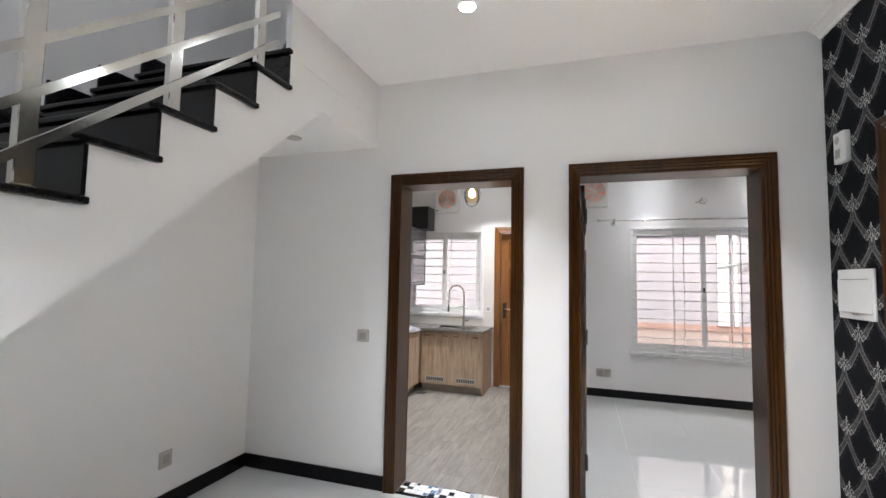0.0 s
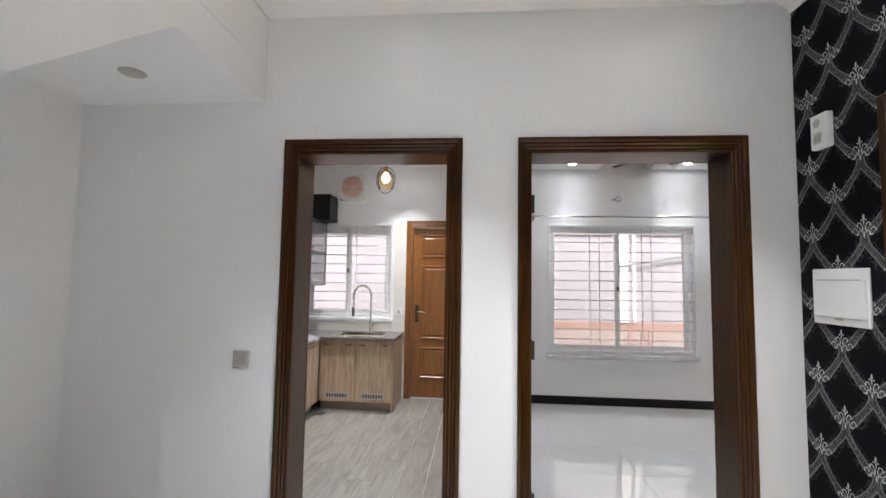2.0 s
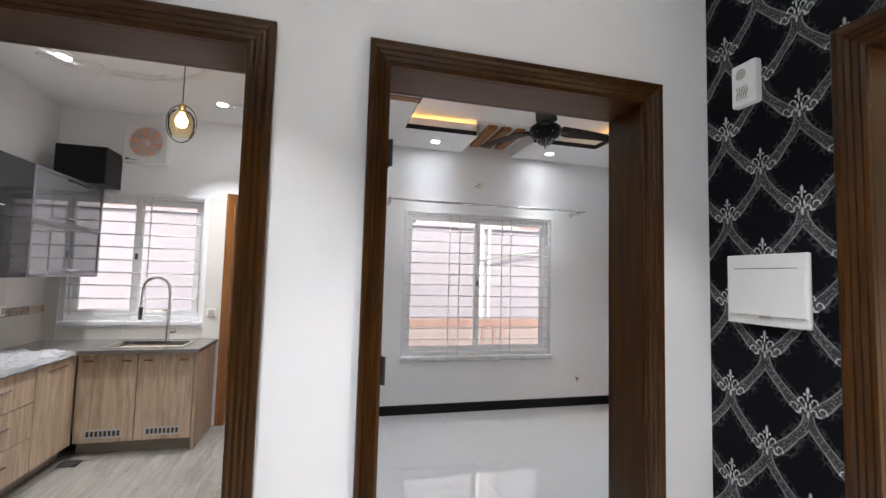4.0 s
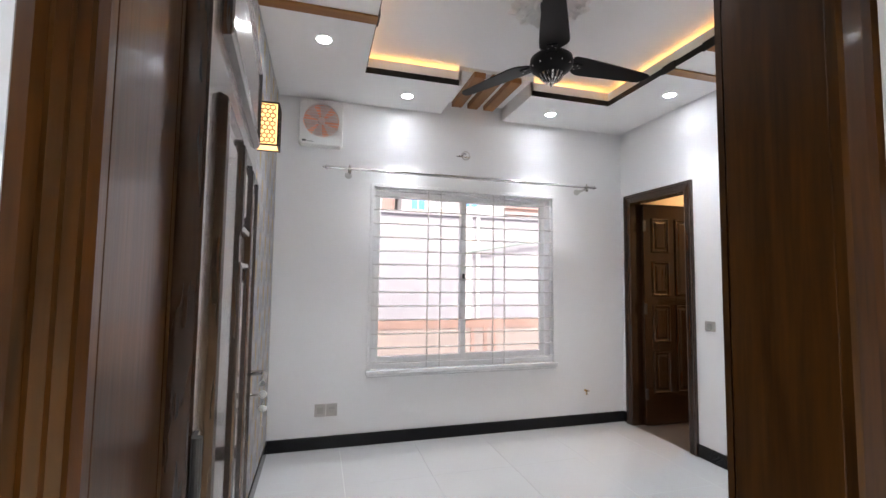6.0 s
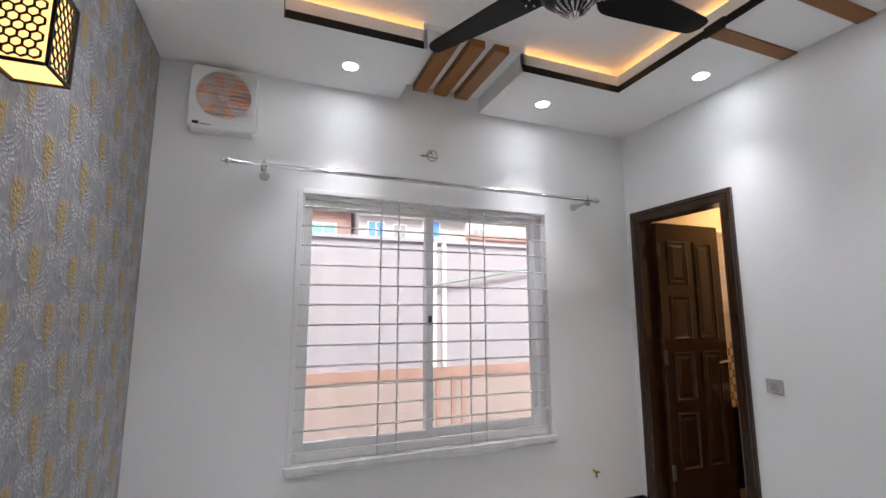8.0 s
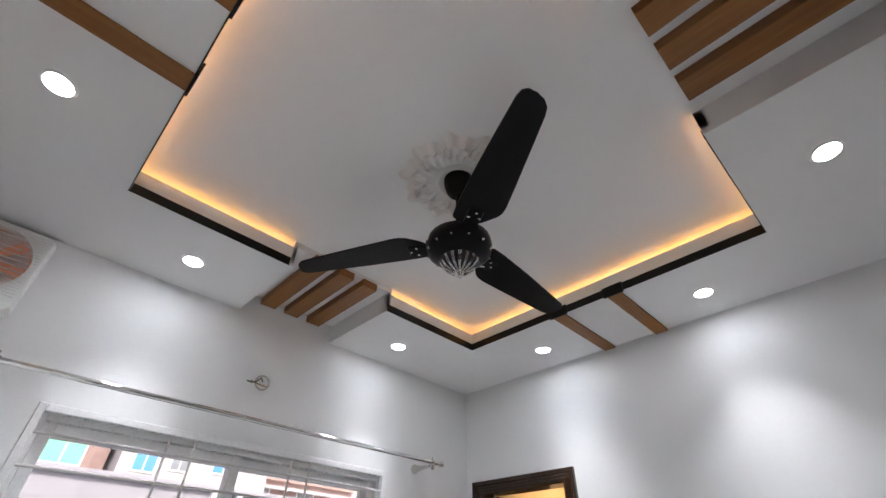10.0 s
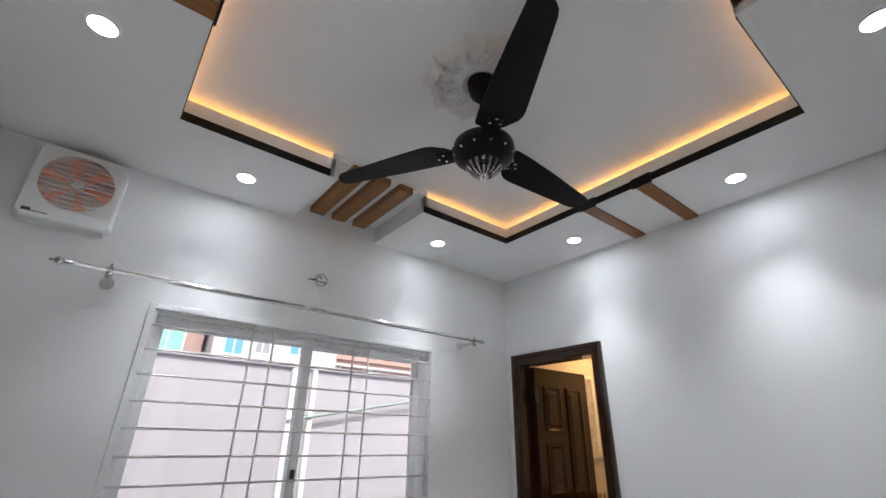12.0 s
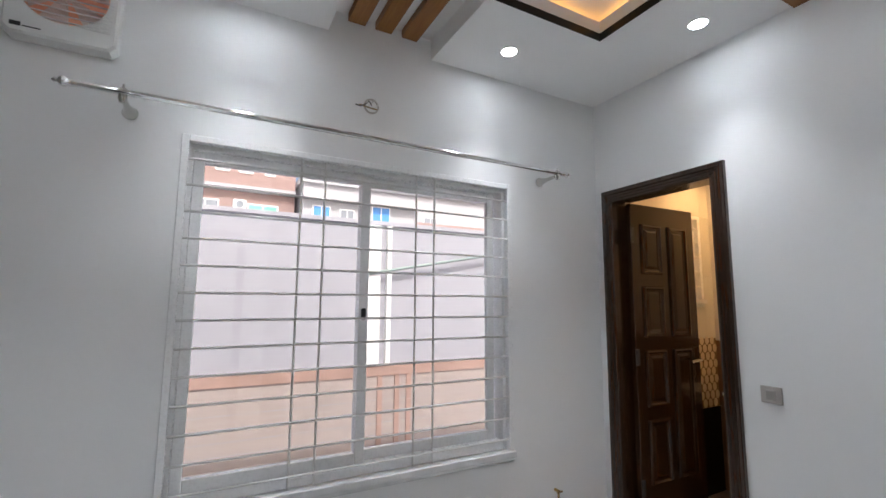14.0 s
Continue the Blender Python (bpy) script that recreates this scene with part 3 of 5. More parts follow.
def door_frame(ob, m, x0, x1, depth, head=None, both=True, left=1.0):
    """Jambs, head and mouldings of an opening; m maps the wall's face to y = 0 and the room behind it to +y."""
    def lined(name, a, mt):
        b = bx(*a, bevel=0.003)
        b.transform(m)
        return part(name, b, mt, ob)
    lined("jamb", (x0 - 0.038, x0, 0.0, depth, 0, DH), FRAME)
    lined("jamb", (x1, x1 + 0.038, 0.0, depth, 0, DH), FRAME)
    lined("head", (x0 - 0.038, x1 + 0.038, 0.0, depth, DH, DH + 0.038), head or FRAMEH)
    part("architrave", u_frame(bmesh.new(), m, x0, x1, DH, RIDGE, left), FRAME, ob)
    if both:
        flip = m @ Matrix.Translation((0, depth, 0)) @ Matrix.Diagonal((1, -1, 1, 1))
        part("architrave", u_frame(bmesh.new(), flip, x0, x1, DH, RIDGE), FRAME, ob)


def panel_bm(x0, x1, z0, z1, y, s):
    """A raised and fielded panel on the face y, standing out towards s."""
    b = bmesh.new()
    rings = []
    for inset, d in ((0.0, 0.0), (0.005, 0.013), (0.014, 0.016), (0.024, 0.005), (0.036, 0.0015), (0.054, 0.010), (0.060, 0.010)):
        i = min(inset, (x1 - x0) * 0.42, (z1 - z0) * 0.42)
        rings.append([b.verts.new((x, y + s * d, z)) for x, z in ((x0 + i, z0 + i), (x1 - i, z0 + i), (x1 - i, z1 - i), (x0 + i, z1 - i))])
    for a, c in zip(rings, rings[1:]):
        for k in range(4):
            b.faces.new((a[k], a[(k + 1) % 4], c[(k + 1) % 4], c[k]))
    b.faces.new(rings[-1])
    return b


def door_leaf(ob, w, h, panels, mt, m, lever=True, key=False, hinges=True):
    """A leaf hinged at x = 0, 4 cm thick towards +y; its panels show on both faces."""
    def put(name, b, material, parent, label="", smooth=False):
        b.transform(m)
        return part(name, b, material, parent, label, smooth)
    leaf = put("leaf", bx(0.004, w, 0, 0.04, 0.008, h, bevel=0.004), mt, ob)
    for p in panels:
        put("panel", panel_bm(*p, 0.0, -1), mt, leaf)
        put("panel", panel_bm(*p, 0.04, 1), mt, leaf)
    if hinges:
        for z in (0.25, 1.05, 1.85):
            b = bmesh.new()
            rod(b, (0.0, -0.008, z), (0.0, -0.008, z + 0.10), 0.007)
            box(b, 0.0, 0.03, -0.006, 0.0, z, z + 0.10)
            put("hinge", b, DKPLASTIC, leaf, "dark metal hinge")
    if lever:
        for s, y in ((-1, 0.0), (1, 0.04)):
            put("handle_plate", bx(w - 0.075, w - 0.035, min(y, y + s * 0.009), max(y, y + s * 0.009), 0.93, 1.145, bevel=0.003), BRONZE, leaf, "metal lock plate")
            b = bmesh.new()
            tube(b, [(w - 0.055, y, 1.06), (w - 0.055, y + s * 0.045, 1.06), (w - 0.065, y + s * 0.055, 1.06), (w - 0.12, y + s * 0.055, 1.058), (w - 0.17, y + s * 0.053, 1.052)], 0.009)
            put("lever", b, STEEL, leaf, "curved metal lever", True)
    if key:
        b = bmesh.new()
        rod(b, (w - 0.055, -0.008, 0.99), (w - 0.055, -0.045, 0.99), 0.004)
        lathe(b, [(0.0, -0.002), (0.013, -0.002), (0.013, 0.002), (0, 0.002)], 14, Matrix.Translation((w - 0.055, -0.05, 0.99)) @ Matrix.Rotation(radians(90), 4, "Y"))
        tube(b, [(w - 0.055, -0.05, 0.98), (w - 0.054, -0.052, 0.965), (w - 0.055, -0.05, 0.95)], 0.002, 6)
        lathe(b, [(0.0, -0.0015), (0.014, -0.0015), (0.014, 0.0015), (0, 0.0015)], 14, Matrix.Translation((w - 0.055, -0.05, 0.945)) @ Matrix.Rotation(radians(60), 4, "Y"))
        box(b, w - 0.059, w - 0.051, -0.052, -0.049, 0.885, 0.935)
        put("key", b, STEEL, leaf, "steel keys hanging in the lock")
    return leaf


d1 = thing("door_1", (-0.42, YN, 0), "brown stained wooden frame of the open kitchen doorway", "door frame", kind="structure")
door_frame(d1, Matrix.Translation((0, YN, 0)), *KD, YI - YN)
d2 = thing("door_2", (0.9, YN, 0), "brown wooden bedroom door standing open, keys in lock", "door", kind="structure")
door_frame(d2, Matrix.Translation((0, YN, 0)), *BD, YI - YN, left=0.85)
# leaf swung into the bedroom, beside the papered wall
door_leaf(d2, 0.905, DH - 0.006, [(0.10, 0.345, 0.20, 1.685), (0.395, 0.58, 0.20, 1.41), (0.395, 0.58, 1.475, 1.685), (0.635, 0.81, 0.20, 1.68), (0.10, 0.81, 1.785, 2.045)],
          LEAF_LIT, Matrix.Translation((BD[0] + 0.030, YI + 0.028, 0)) @ Matrix.Rotation(radians(93.5), 4, "Z"), key=True)
d3 = thing("door_3", (XR, 6.03, 0), "dark brown panelled bathroom door standing half open", "door", kind="structure")
m3 = Matrix(((0, 1, 0, XR), (-1, 0, 0, 0), (0, 0, 1, 0), (0, 0, 0, 1)))   # local x = -world y
door_frame(d3, m3, -6.36, -5.71, 0.12, FRAMEY, both=False)
# the bathroom frame takes the dimmed wood as well
for c in d3.children:
    c.data.materials[0] = LEAF_DIM
door_leaf(d3, 0.645, DH - 0.006, [(0.09, 0.29, 1.64, 1.98), (0.09, 0.29, 1.22, 1.56), (0.09, 0.29, 0.78, 1.14), (0.09, 0.29, 0.30, 0.70), (0.36, 0.555, 1.22, 1.98), (0.36, 0.555, 0.30, 1.14)],
          LEAF_DIM, Matrix.Translation((XR + 0.09, 6.345, 0)) @ Matrix.Rotation(radians(-1.5), 4, "Z") @ Matrix.Translation((0, -0.04, 0)))
d4 = thing("door_4", (-0.33, YB, 0), "honey brown wooden back door of the kitchen, closed", "door", kind="structure")
door_frame(d4, Matrix.Translation((0, YB, 0)), -0.675, 0.02, 0.16, both=False)
for c in d4.children:
    c.data.materials[0] = OAKDOOR
door_leaf(d4, 0.69, DH - 0.006, [(0.10, 0.59, 1.74, 2.03), (0.10, 0.59, 0.24, 0.62), (0.10, 0.59, 0.72, 1.64)], OAKDOOR, Matrix.Translation((0.018, YB + 0.05, 0)) @ Matrix.Diagonal((-1, 1, 1, 1)), hinges=False)
d5 = thing("door_5", (1.67, 2.3, 0), "dark brown wooden frame of the side room doorway", "door frame", kind="structure")
door_frame(d5, m3 @ Matrix.Translation((0, -XR + 1.67, 0)), -2.77, -1.86, 0.13, FRAMEY)


# ---- windows ----
def window(name, x0, x1, z0, z1, label, bars, verts, sill=True):
    """A white two-sash sliding window in the back wall, with a bar grille on the room side."""
    ob = thing(name, ((x0 + x1) / 2, YB, z0), label, "window", kind="structure")
    y = YB
    fr = bmesh.new()
    for a in ((x0, x0 + 0.04, z0, z1), (x1 - 0.04, x1, z0, z1), (x0 + 0.04, x1 - 0.04, z1 - 0.045, z1), (x0 + 0.04, x1 - 0.04, z0, z0 + 0.045)):
        box(fr, a[0], a[1], y + 0.03, y + 0.13, a[2], a[3], 0.003)
    part("window_frame", fr, UPVC, ob)
    cs = bmesh.new()
    for a in ((x0 - 0.008, x0 + 0.022, z0, z1 + 0.008), (x1 - 0.022, x1 + 0.008, z0, z1 + 0.008), (x0 + 0.022, x1 - 0.022, z1 - 0.022, z1 + 0.008)):
        box(cs, a[0], a[1], y - 0.008, y + 0.03, a[2], a[3], 0.003)
    part("casing", cs, UPVC, ob)
    xm = (x0 + x1) / 2 - 0.05
    for sx0, sx1, sy in ((x0 + 0.04, xm + 0.05, y + 0.055), (xm, x1 - 0.06, y + 0.09)):
        b = bmesh.new()
        for a in ((sx0, sx0 + 0.045, z0 + 0.045, z1 - 0.045), (sx1 - 0.05, sx1, z0 + 0.045, z1 - 0.045), (sx0 + 0.045, sx1 - 0.05, z1 - 0.10, z1 - 0.045), (sx0 + 0.045, sx1 - 0.05, z0 + 0.045, z0 + 0.10)):
            box(b, a[0], a[1], sy, sy + 0.03, a[2], a[3], 0.003)
        sash = part("sash", b, UPVC, ob)
        p = part("pane", bx(sx0 + 0.045, sx1 - 0.05, sy + 0.012, sy + 0.017, z0 + 0.10, z1 - 0.10), PANE, sash, "clear glass pane")
        p.visible_shadow = False
    part("latch", bx(xm + 0.012, xm + 0.034, y + 0.035, y + 0.055, (z0 + z1) / 2 - 0.03, (z0 + z1) / 2 + 0.03, bevel=0.004), DKPLASTIC, ob, "small black sash latch")
    if sill:
        b = bmesh.new()
        box(b, x0 - 0.02, x1 + 0.015, y - 0.03, y + 0.03, z0 - 0.038, z0, 0.006, 2)
        box(b, x0 - 0.008, x1 + 0.004, y - 0.016, y, z0 - 0.058, z0 - 0.038, 0.004)
        part("window_sill", b, MARBLE, ob, "grey white marble sill")
    g = thing("window_grille", ((x0 + x1) / 2, y, z0), "white painted steel bar grille fixed inside the window", "window grille")
    for z in bars:
        b = bmesh.new()
        tube(b, [(x0 + 0.012, y + 0.026, z), (x0 + 0.02, y + 0.006, z), (x0 + 0.04, y - 0.001, z), (x1 - 0.04, y - 0.001, z), (x1 - 0.02, y + 0.006, z), (x1 - 0.012, y + 0.026, z)], 0.0058, 8)
        part("bar", b, BAR, g, smooth=True)
    for x in verts:
        b = bmesh.new()
        rod(b, (x, y + 0.007, z0 + 0.005), (x, y + 0.007, z1 - 0.025), 0.0058, n=8)
        part("upright", b, BAR, g, smooth=True)
    return ob


window("window_1", *BW, "white two-sash sliding bedroom window with marble sill", [0.66 + 0.1172 * k for k in range(13)], (1.503, 1.618, 2.118, 2.229))
window("window_2", *KW, "white sliding kitchen window above the sink", [1.06 + 0.117 * k for k in range(9)], (-1.52, -1.40))
window("window_3", *TW, "small white bathroom window with bars", [1.58 + 0.117 * k for k in range(5)], (4.42,))


# ---- lamps ----
def downlight(x, y, z, watts, label="round recessed white LED downlight, lit", group="bedroom downlights", warm=False, spread=72, tint=(1.0, 0.72, 0.42)):
    ob = thing("downlight", (x, y, z), label, "ceiling light", group)
    b = bmesh.new()
    lathe(b, [(0.040, -0.003), (0.043, -0.006), (0.050, -0.005), (0.052, 0.0)], 28, Matrix.Translation((x, y, z)))
    part("rim", b, WPLASTIC, ob, smooth=True)
    b = bmesh.new()
    lathe(b, [(0.0, -0.004), (0.0415, -0.004), (0.0415, -0.002), (0.0, -0.002)], 28, Matrix.Translation((x, y, z)))
    part("diffuser", b, BULB if warm else LAMP, ob, "glowing diffuser")
    li = bpy.data.lights.new("downlight_beam", "AREA")
    li.shape, li.size, li.energy, li.spread = "DISK", 0.085, watts, radians(spread)
    li.color = tint if warm else (0.93, 0.965, 1.0)
    lo = new("downlight_beam", li)
    lo.matrix_basis = pose(x, y, z - 0.008)
    return ob


for x, y in ((0.577, 5.54), (1.236, 6.213), (2.541, 6.213), (3.228, 5.563), (3.228, 4.558), (2.571, 3.90), (1.236, 3.90), (0.577, 4.558)):
    downlight(x, y, ZS, DOWN_W)
# only the first hall downlight is known; the other five are added out of view
for x, y in ((-0.155, 2.573), (0.95, 2.573), (-0.155, 0.7), (0.95, 0.7), (-0.155, -1.2), (0.95, -1.2)):
    downlight(x, y, ZC, HALL_W, group="hall downlights", spread=76)
# unseen lamp, added to light the stairs from above
downlight(-1.55, 0.5, 5.6, HALL_W * 2.2, group="stair downlights", spread=92)
for x, y in ((-0.73, 5.99), (-1.6, 5.4), (-0.73, 4.1)):
    downlight(x, y, 2.90, KITCH_W, group="kitchen downlights", spread=84)
downlight(2.9, 1.6, ZC, 34, "round recessed warm downlight in the side room", "side room downlights", True, 90)
# stands in for a warm sconce; placed to graze the door leaf
downlight(4.52, 6.08, 2.6, 3.5, "added warm bathroom downlight in place of an unseen sconce", "bathroom downlights", True, 150, (1.0, 0.55, 0.2))

# ---- staircase ----
RISE, GO, S0, Z0 = 0.186, 0.227, 1.385, 1.69     # riser face and level of the step seen first
st = thing("staircase", (-1.5, -0.66, 0), "white staircase with polished black granite steps", "staircase")
first, last = -9, 4
yz = [(S0 + GO * first, 0.0)]
for k in range(first, last + 1):
    yz += [(S0 + GO * k, Z0 + RISE * (k + 1) - 0.025), (S0 + GO * (k + 1), Z0 + RISE * (k + 1) - 0.025)]
top = Z0 + RISE * (last + 1)
yz[-1] = (YN - 0.001, top - 0.025)
yz += [(YN - 0.001, 2.412), (2.595, 2.412), (1.235, 1.300), (-0.355, 0.0)]
b = bmesh.new()
prism(b, yz, Matrix(((0, 0, 1, XL + 0.001), (1, 0, 0, 0), (0, 1, 0, 0), (0, 0, 0, 1))), -1.015 - XL - 0.001)
part("stringer", b, WALL, st, "white painted plaster side and underside")
for k in range(first, last + 1):
    y, z = S0 + GO * k, Z0 + RISE * (k + 1)
    part("riser", bx(XL + 0.002, -1.012, y - 0.014, y - 0.0005, z - RISE + (0.003 if k > first else 0), z - 0.026, bevel=0.001), GRANITE, st, "black granite riser")
    part("tread", bx(XL + 0.002, -0.995, y - 0.035, (y + GO + 0.004) if k < last else 2.29, z - 0.024, z, bevel=0.006, seg=2), GRANITE, st, "black granite tread with rounded nosing")
    part("wall_skirting", bx(XL + 0.001, XL + 0.016, y + 0.0, y + GO, z + 0.001, z + 0.145, bevel=0.002), GRANITE, st, "stepped black granite skirting")
b = bmesh.new()
prism(b, [(-1.05, 2.40), (-1.05, 2.42), (XL + 0.02, 3.28), (XL + 0.02, 3.24)], Matrix.Translation((0, 0, top)), RISE)
part("riser", b, GRANITE, st, "black granite winder riser")
b = bmesh.new()
prism(b, [(-1.05, 2.37), (-1.05, YN - 0.002), (XL + 0.02, YN - 0.002), (XL + 0.02, 3.20)], Matrix.Translation((0, 0, top + RISE)), 0.024)
part("tread", b, GRANITE, st, "black granite winder tread")

rl = thing("stair_railing", (-1.06, 1.26, Z0), "polished steel railing with flat posts and rails", "railing")
for y, dz in ((-0.10, 0), (0.35, 0), (0.80, 0), (1.25, 0), (1.685, 0), (2.12, 0)):
    step = Z0 + RISE * (math.floor((y - S0) / GO) + 1)
    part("post", bx(-1.075, -1.045, y - 0.025, y + 0.025, step, step + 0.92, bevel=0.003), STEEL, rl)
    part("base_plate", bx(-1.095, -1.025, y - 0.04, y + 0.04, step, step + 0.008, bevel=0.002), STEEL, rl)
for h in (1.864, 2.012, 2.165, 2.33, 2.50):
    b = bmesh.new()
    z = lambda y: h + (y - 1.337) * 0.845
    prism(b, [(-0.3, z(-0.3)), (2.22, z(2.22)), (2.22, z(2.22) + 0.034), (-0.3, z(-0.3) + 0.034)], Matrix(((0, 0, 1, -1.045), (1, 0, 0, 0), (0, 1, 0, 0), (0, 0, 0, 1))), 0.016)
    part("rail", b, STEEL, rl)

lt = thing("soffit_light", (-1.476, 2.945, 2.412), "round unlit white light under the stair landing", "ceiling light")
b = bmesh.new()
lathe(b, [(0.0, -0.006), (0.045, -0.007), (0.055, -0.004), (0.058, 0.0)], 28, Matrix.Translation((-1.476, 2.945, 2.412)))
part("cover", b, GPLASTIC, lt, "grey unlit cover", True)


# ---- plates, switches and boxes on walls ----
def wall_plate(name, m, w, h, keys, label, category, face=GPLASTIC, key=GPLASTIC2, group=""):
    """A moulded plate on a wall: m maps its middle to the origin, the room to -y."""
    ob = thing(name, m.translation, label, category, group)
    b = bx(-w / 2, w / 2, -0.009, 0, -h / 2, h / 2, bevel=0.003, seg=2)
    b.transform(m)
    part("plate", b, face, ob)
    for k in keys:
        kind, x, z, kw, kh = k
        if kind == "hole":
            b = bmesh.new()
            rod(b, (x, -0.0095, z), (x, -0.0075, z), kw, n=10)
        else:
            b = bx(x - kw / 2, x + kw / 2, -0.013, -0.008, z - kh / 2, z + kh / 2, bevel=0.002)
        b.transform(m)
        part("socket_hole" if kind == "hole" else "rocker", b, DKPLASTIC if kind == "hole" else key, ob)
    return ob


HOLES = [("hole", -0.010, -0.008, 0.0028, 0), ("hole", 0.010, -0.008, 0.0028, 0), ("hole", 0.0, 0.012, 0.0032, 0)]
onX = Matrix(((0, 1, 0, 0), (-1, 0, 0, 0), (0, 0, 1, 0), (0, 0, 0, 1)))        # plate on a wall facing -x
onW = Matrix(((0, -1, 0, 0), (1, 0, 0, 0), (0, 0, 1, 0), (0, 0, 0, 1)))        # plate on a wall facing +x
wall_plate("wall_switch", Matrix.Translation((-1.084, YN, 1.048)), 0.088, 0.086, [("key", 0, 0, 0.05, 0.05), ("key", 0, 0, 0.018, 0.022)], "beige grey single switch plate on the hall wall", "switch")
wall_plate("wall_socket", Matrix.Translation((XL, 2.615, 0.31)) @ onW, 0.088, 0.10, [("key", 0, 0, 0.05, 0.055)] + HOLES, "beige grey socket plate low on the stair wall", "socket")
for x, ks in ((0.63, [("key", 0, 0, 0.05, 0.05)] + HOLES), (0.719, [("key", 0, 0.015, 0.045, 0.02)] + HOLES)):
    wall_plate("wall_socket", Matrix.Translation((x, YB, 0.303)), 0.086, 0.098, ks, "beige grey socket plate beside its twin near the skirting", "socket", group="bedroom sockets")
wall_plate("wall_switch", Matrix.Translation((XR, 5.496, 1.027)) @ onX, 0.09, 0.078, [("key", 0, 0, 0.044, 0.044), ("key", 0, 0, 0.016, 0.016)], "beige grey switch plate beside the bathroom door", "switch")
wall_plate("wall_socket", Matrix.Translation((-0.835, YB - 0.008, 1.055)), 0.08, 0.08, [("key", 0, 0, 0.05, 0.05)] + HOLES, "pale socket plate on the kitchen tiles", "socket", WPLASTIC, GPLASTIC, "kitchen sockets")
wall_plate("wall_socket", Matrix.Translation((XK + 0.008, 5.95, 1.10)) @ onW, 0.12, 0.08, [("key", -0.03, 0, 0.045, 0.05), ("key", 0.03, 0, 0.045, 0.05)], "pale double socket plate on the kitchen side wall", "socket", WPLASTIC, GPLASTIC, "kitchen sockets")

db = thing("distribution_box", (1.67, 3.074, 1.31), "white plastic breaker box on the black wallpaper", "breaker box")
b = bx(1.655, 1.669, 2.932, 3.215, 1.308, 1.548, bevel=0.005, seg=2)
part("case", b, WPLASTIC, db)
cv = part("cover", bx(1.649, 1.655, 2.940, 3.207, 1.340, 1.500, bevel=0.003), WPLASTIC, db, "hinged flush cover")
part("groove", bx(1.6482, 1.6492, 2.96, 3.18, 1.4985, 1.5005), DKPLASTIC, cv)
part("groove", bx(1.6482, 1.6492, 2.97, 3.17, 1.3395, 1.3413), GPLASTIC, cv)
part("catch", bx(1.647, 1.650, 3.05, 3.09, 1.331, 1.340, bevel=0.001), GPLASTIC2, cv)

bell = thing("door_chime", (1.67, 3.12, 2.08), "white plastic door chime box on the black wallpaper", "door chime")
part("case", bx(1.638, 1.669, 3.075, 3.168, 2.082, 2.238, bevel=0.006, seg=2), WPLASTIC, bell)
b = bmesh.new()
lathe(b, [(0.0, 0.0), (0.016, 0.0), (0.018, 0.0015), (0.020, 0.0)], 20, Matrix.Translation((1.6372, 3.13, 2.198)) @ Matrix.Rotation(radians(-90), 4, "Y"))
part("speaker_ring", b, GPLASTIC, bell, "grey round grille")
for k in range(5):
    y = 3.108 + 0.009 * k
    b = bmesh.new()
    tube(b, [(1.6375, y, 2.105), (1.6365, y + 0.004, 2.118), (1.6365, y - 0.003, 2.135), (1.6375, y + 0.003, 2.152)], 0.0022, 6)
    part("sound_slot", b, GPLASTIC2, bell)


# ---- ceiling fan ----
FX, FY = 1.862, 5.022
fan = thing("ceiling_fan", (FX, FY, ZT), "black three-blade ceiling fan with ribbed chrome hub", "ceiling fan")
F = Matrix.Translation((FX, FY, 0))
b = bmesh.new()
lathe(b, [(0.0, ZT - 0.001), (0.062, ZT - 0.001), (0.060, ZT - 0.035), (0.048, ZT - 0.075), (0.030, ZT - 0.095), (0.0, ZT - 0.097)], 28, F)
part("canopy", b, FANBLK, fan, smooth=True)
b = bmesh.new()
rod(b, (FX, FY, 2.70), (FX, FY, ZT - 0.09), 0.013)
part("downrod", b, FANBLK, fan, smooth=True)
b = bmesh.new()
lathe(b, [(0.0, 2.735), (0.022, 2.732), (0.028, 2.690), (0.060, 2.682), (0.104, 2.676), (0.120, 2.662), (0.125, 2.632), (0.120, 2.606), (0.098, 2.585), (0.078, 2.572), (0.074, 2.566), (0.0, 2.566)], 40, F)
hub = part("motor", b, FANBLK, fan, "round black motor housing", True)
for k in range(12):
    a = 2 * math.pi * k / 12
    b = bmesh.new()
    lathe(b, [(0.0, 0.006), (0.004, 0.004), (0.0055, 0.0)], 8, F @ Matrix.Translation((0.118 * math.cos(a), 0.118 * math.sin(a), 2.605)) @ Matrix.Rotation(a, 4, "Z") @ Matrix.Rotation(radians(115), 4, "Y"))
    part("screw", b, CHROME, hub)
b = bmesh.new()
lathe(b, [(0.073, 2.567), (0.068, 2.553), (0.054, 2.536), (0.032, 2.522), (0.010, 2.517), (0.0, 2.517)], 32, F)
cap = part("hub_cap", b, BLACK, fan, "domed black lower cap", True)
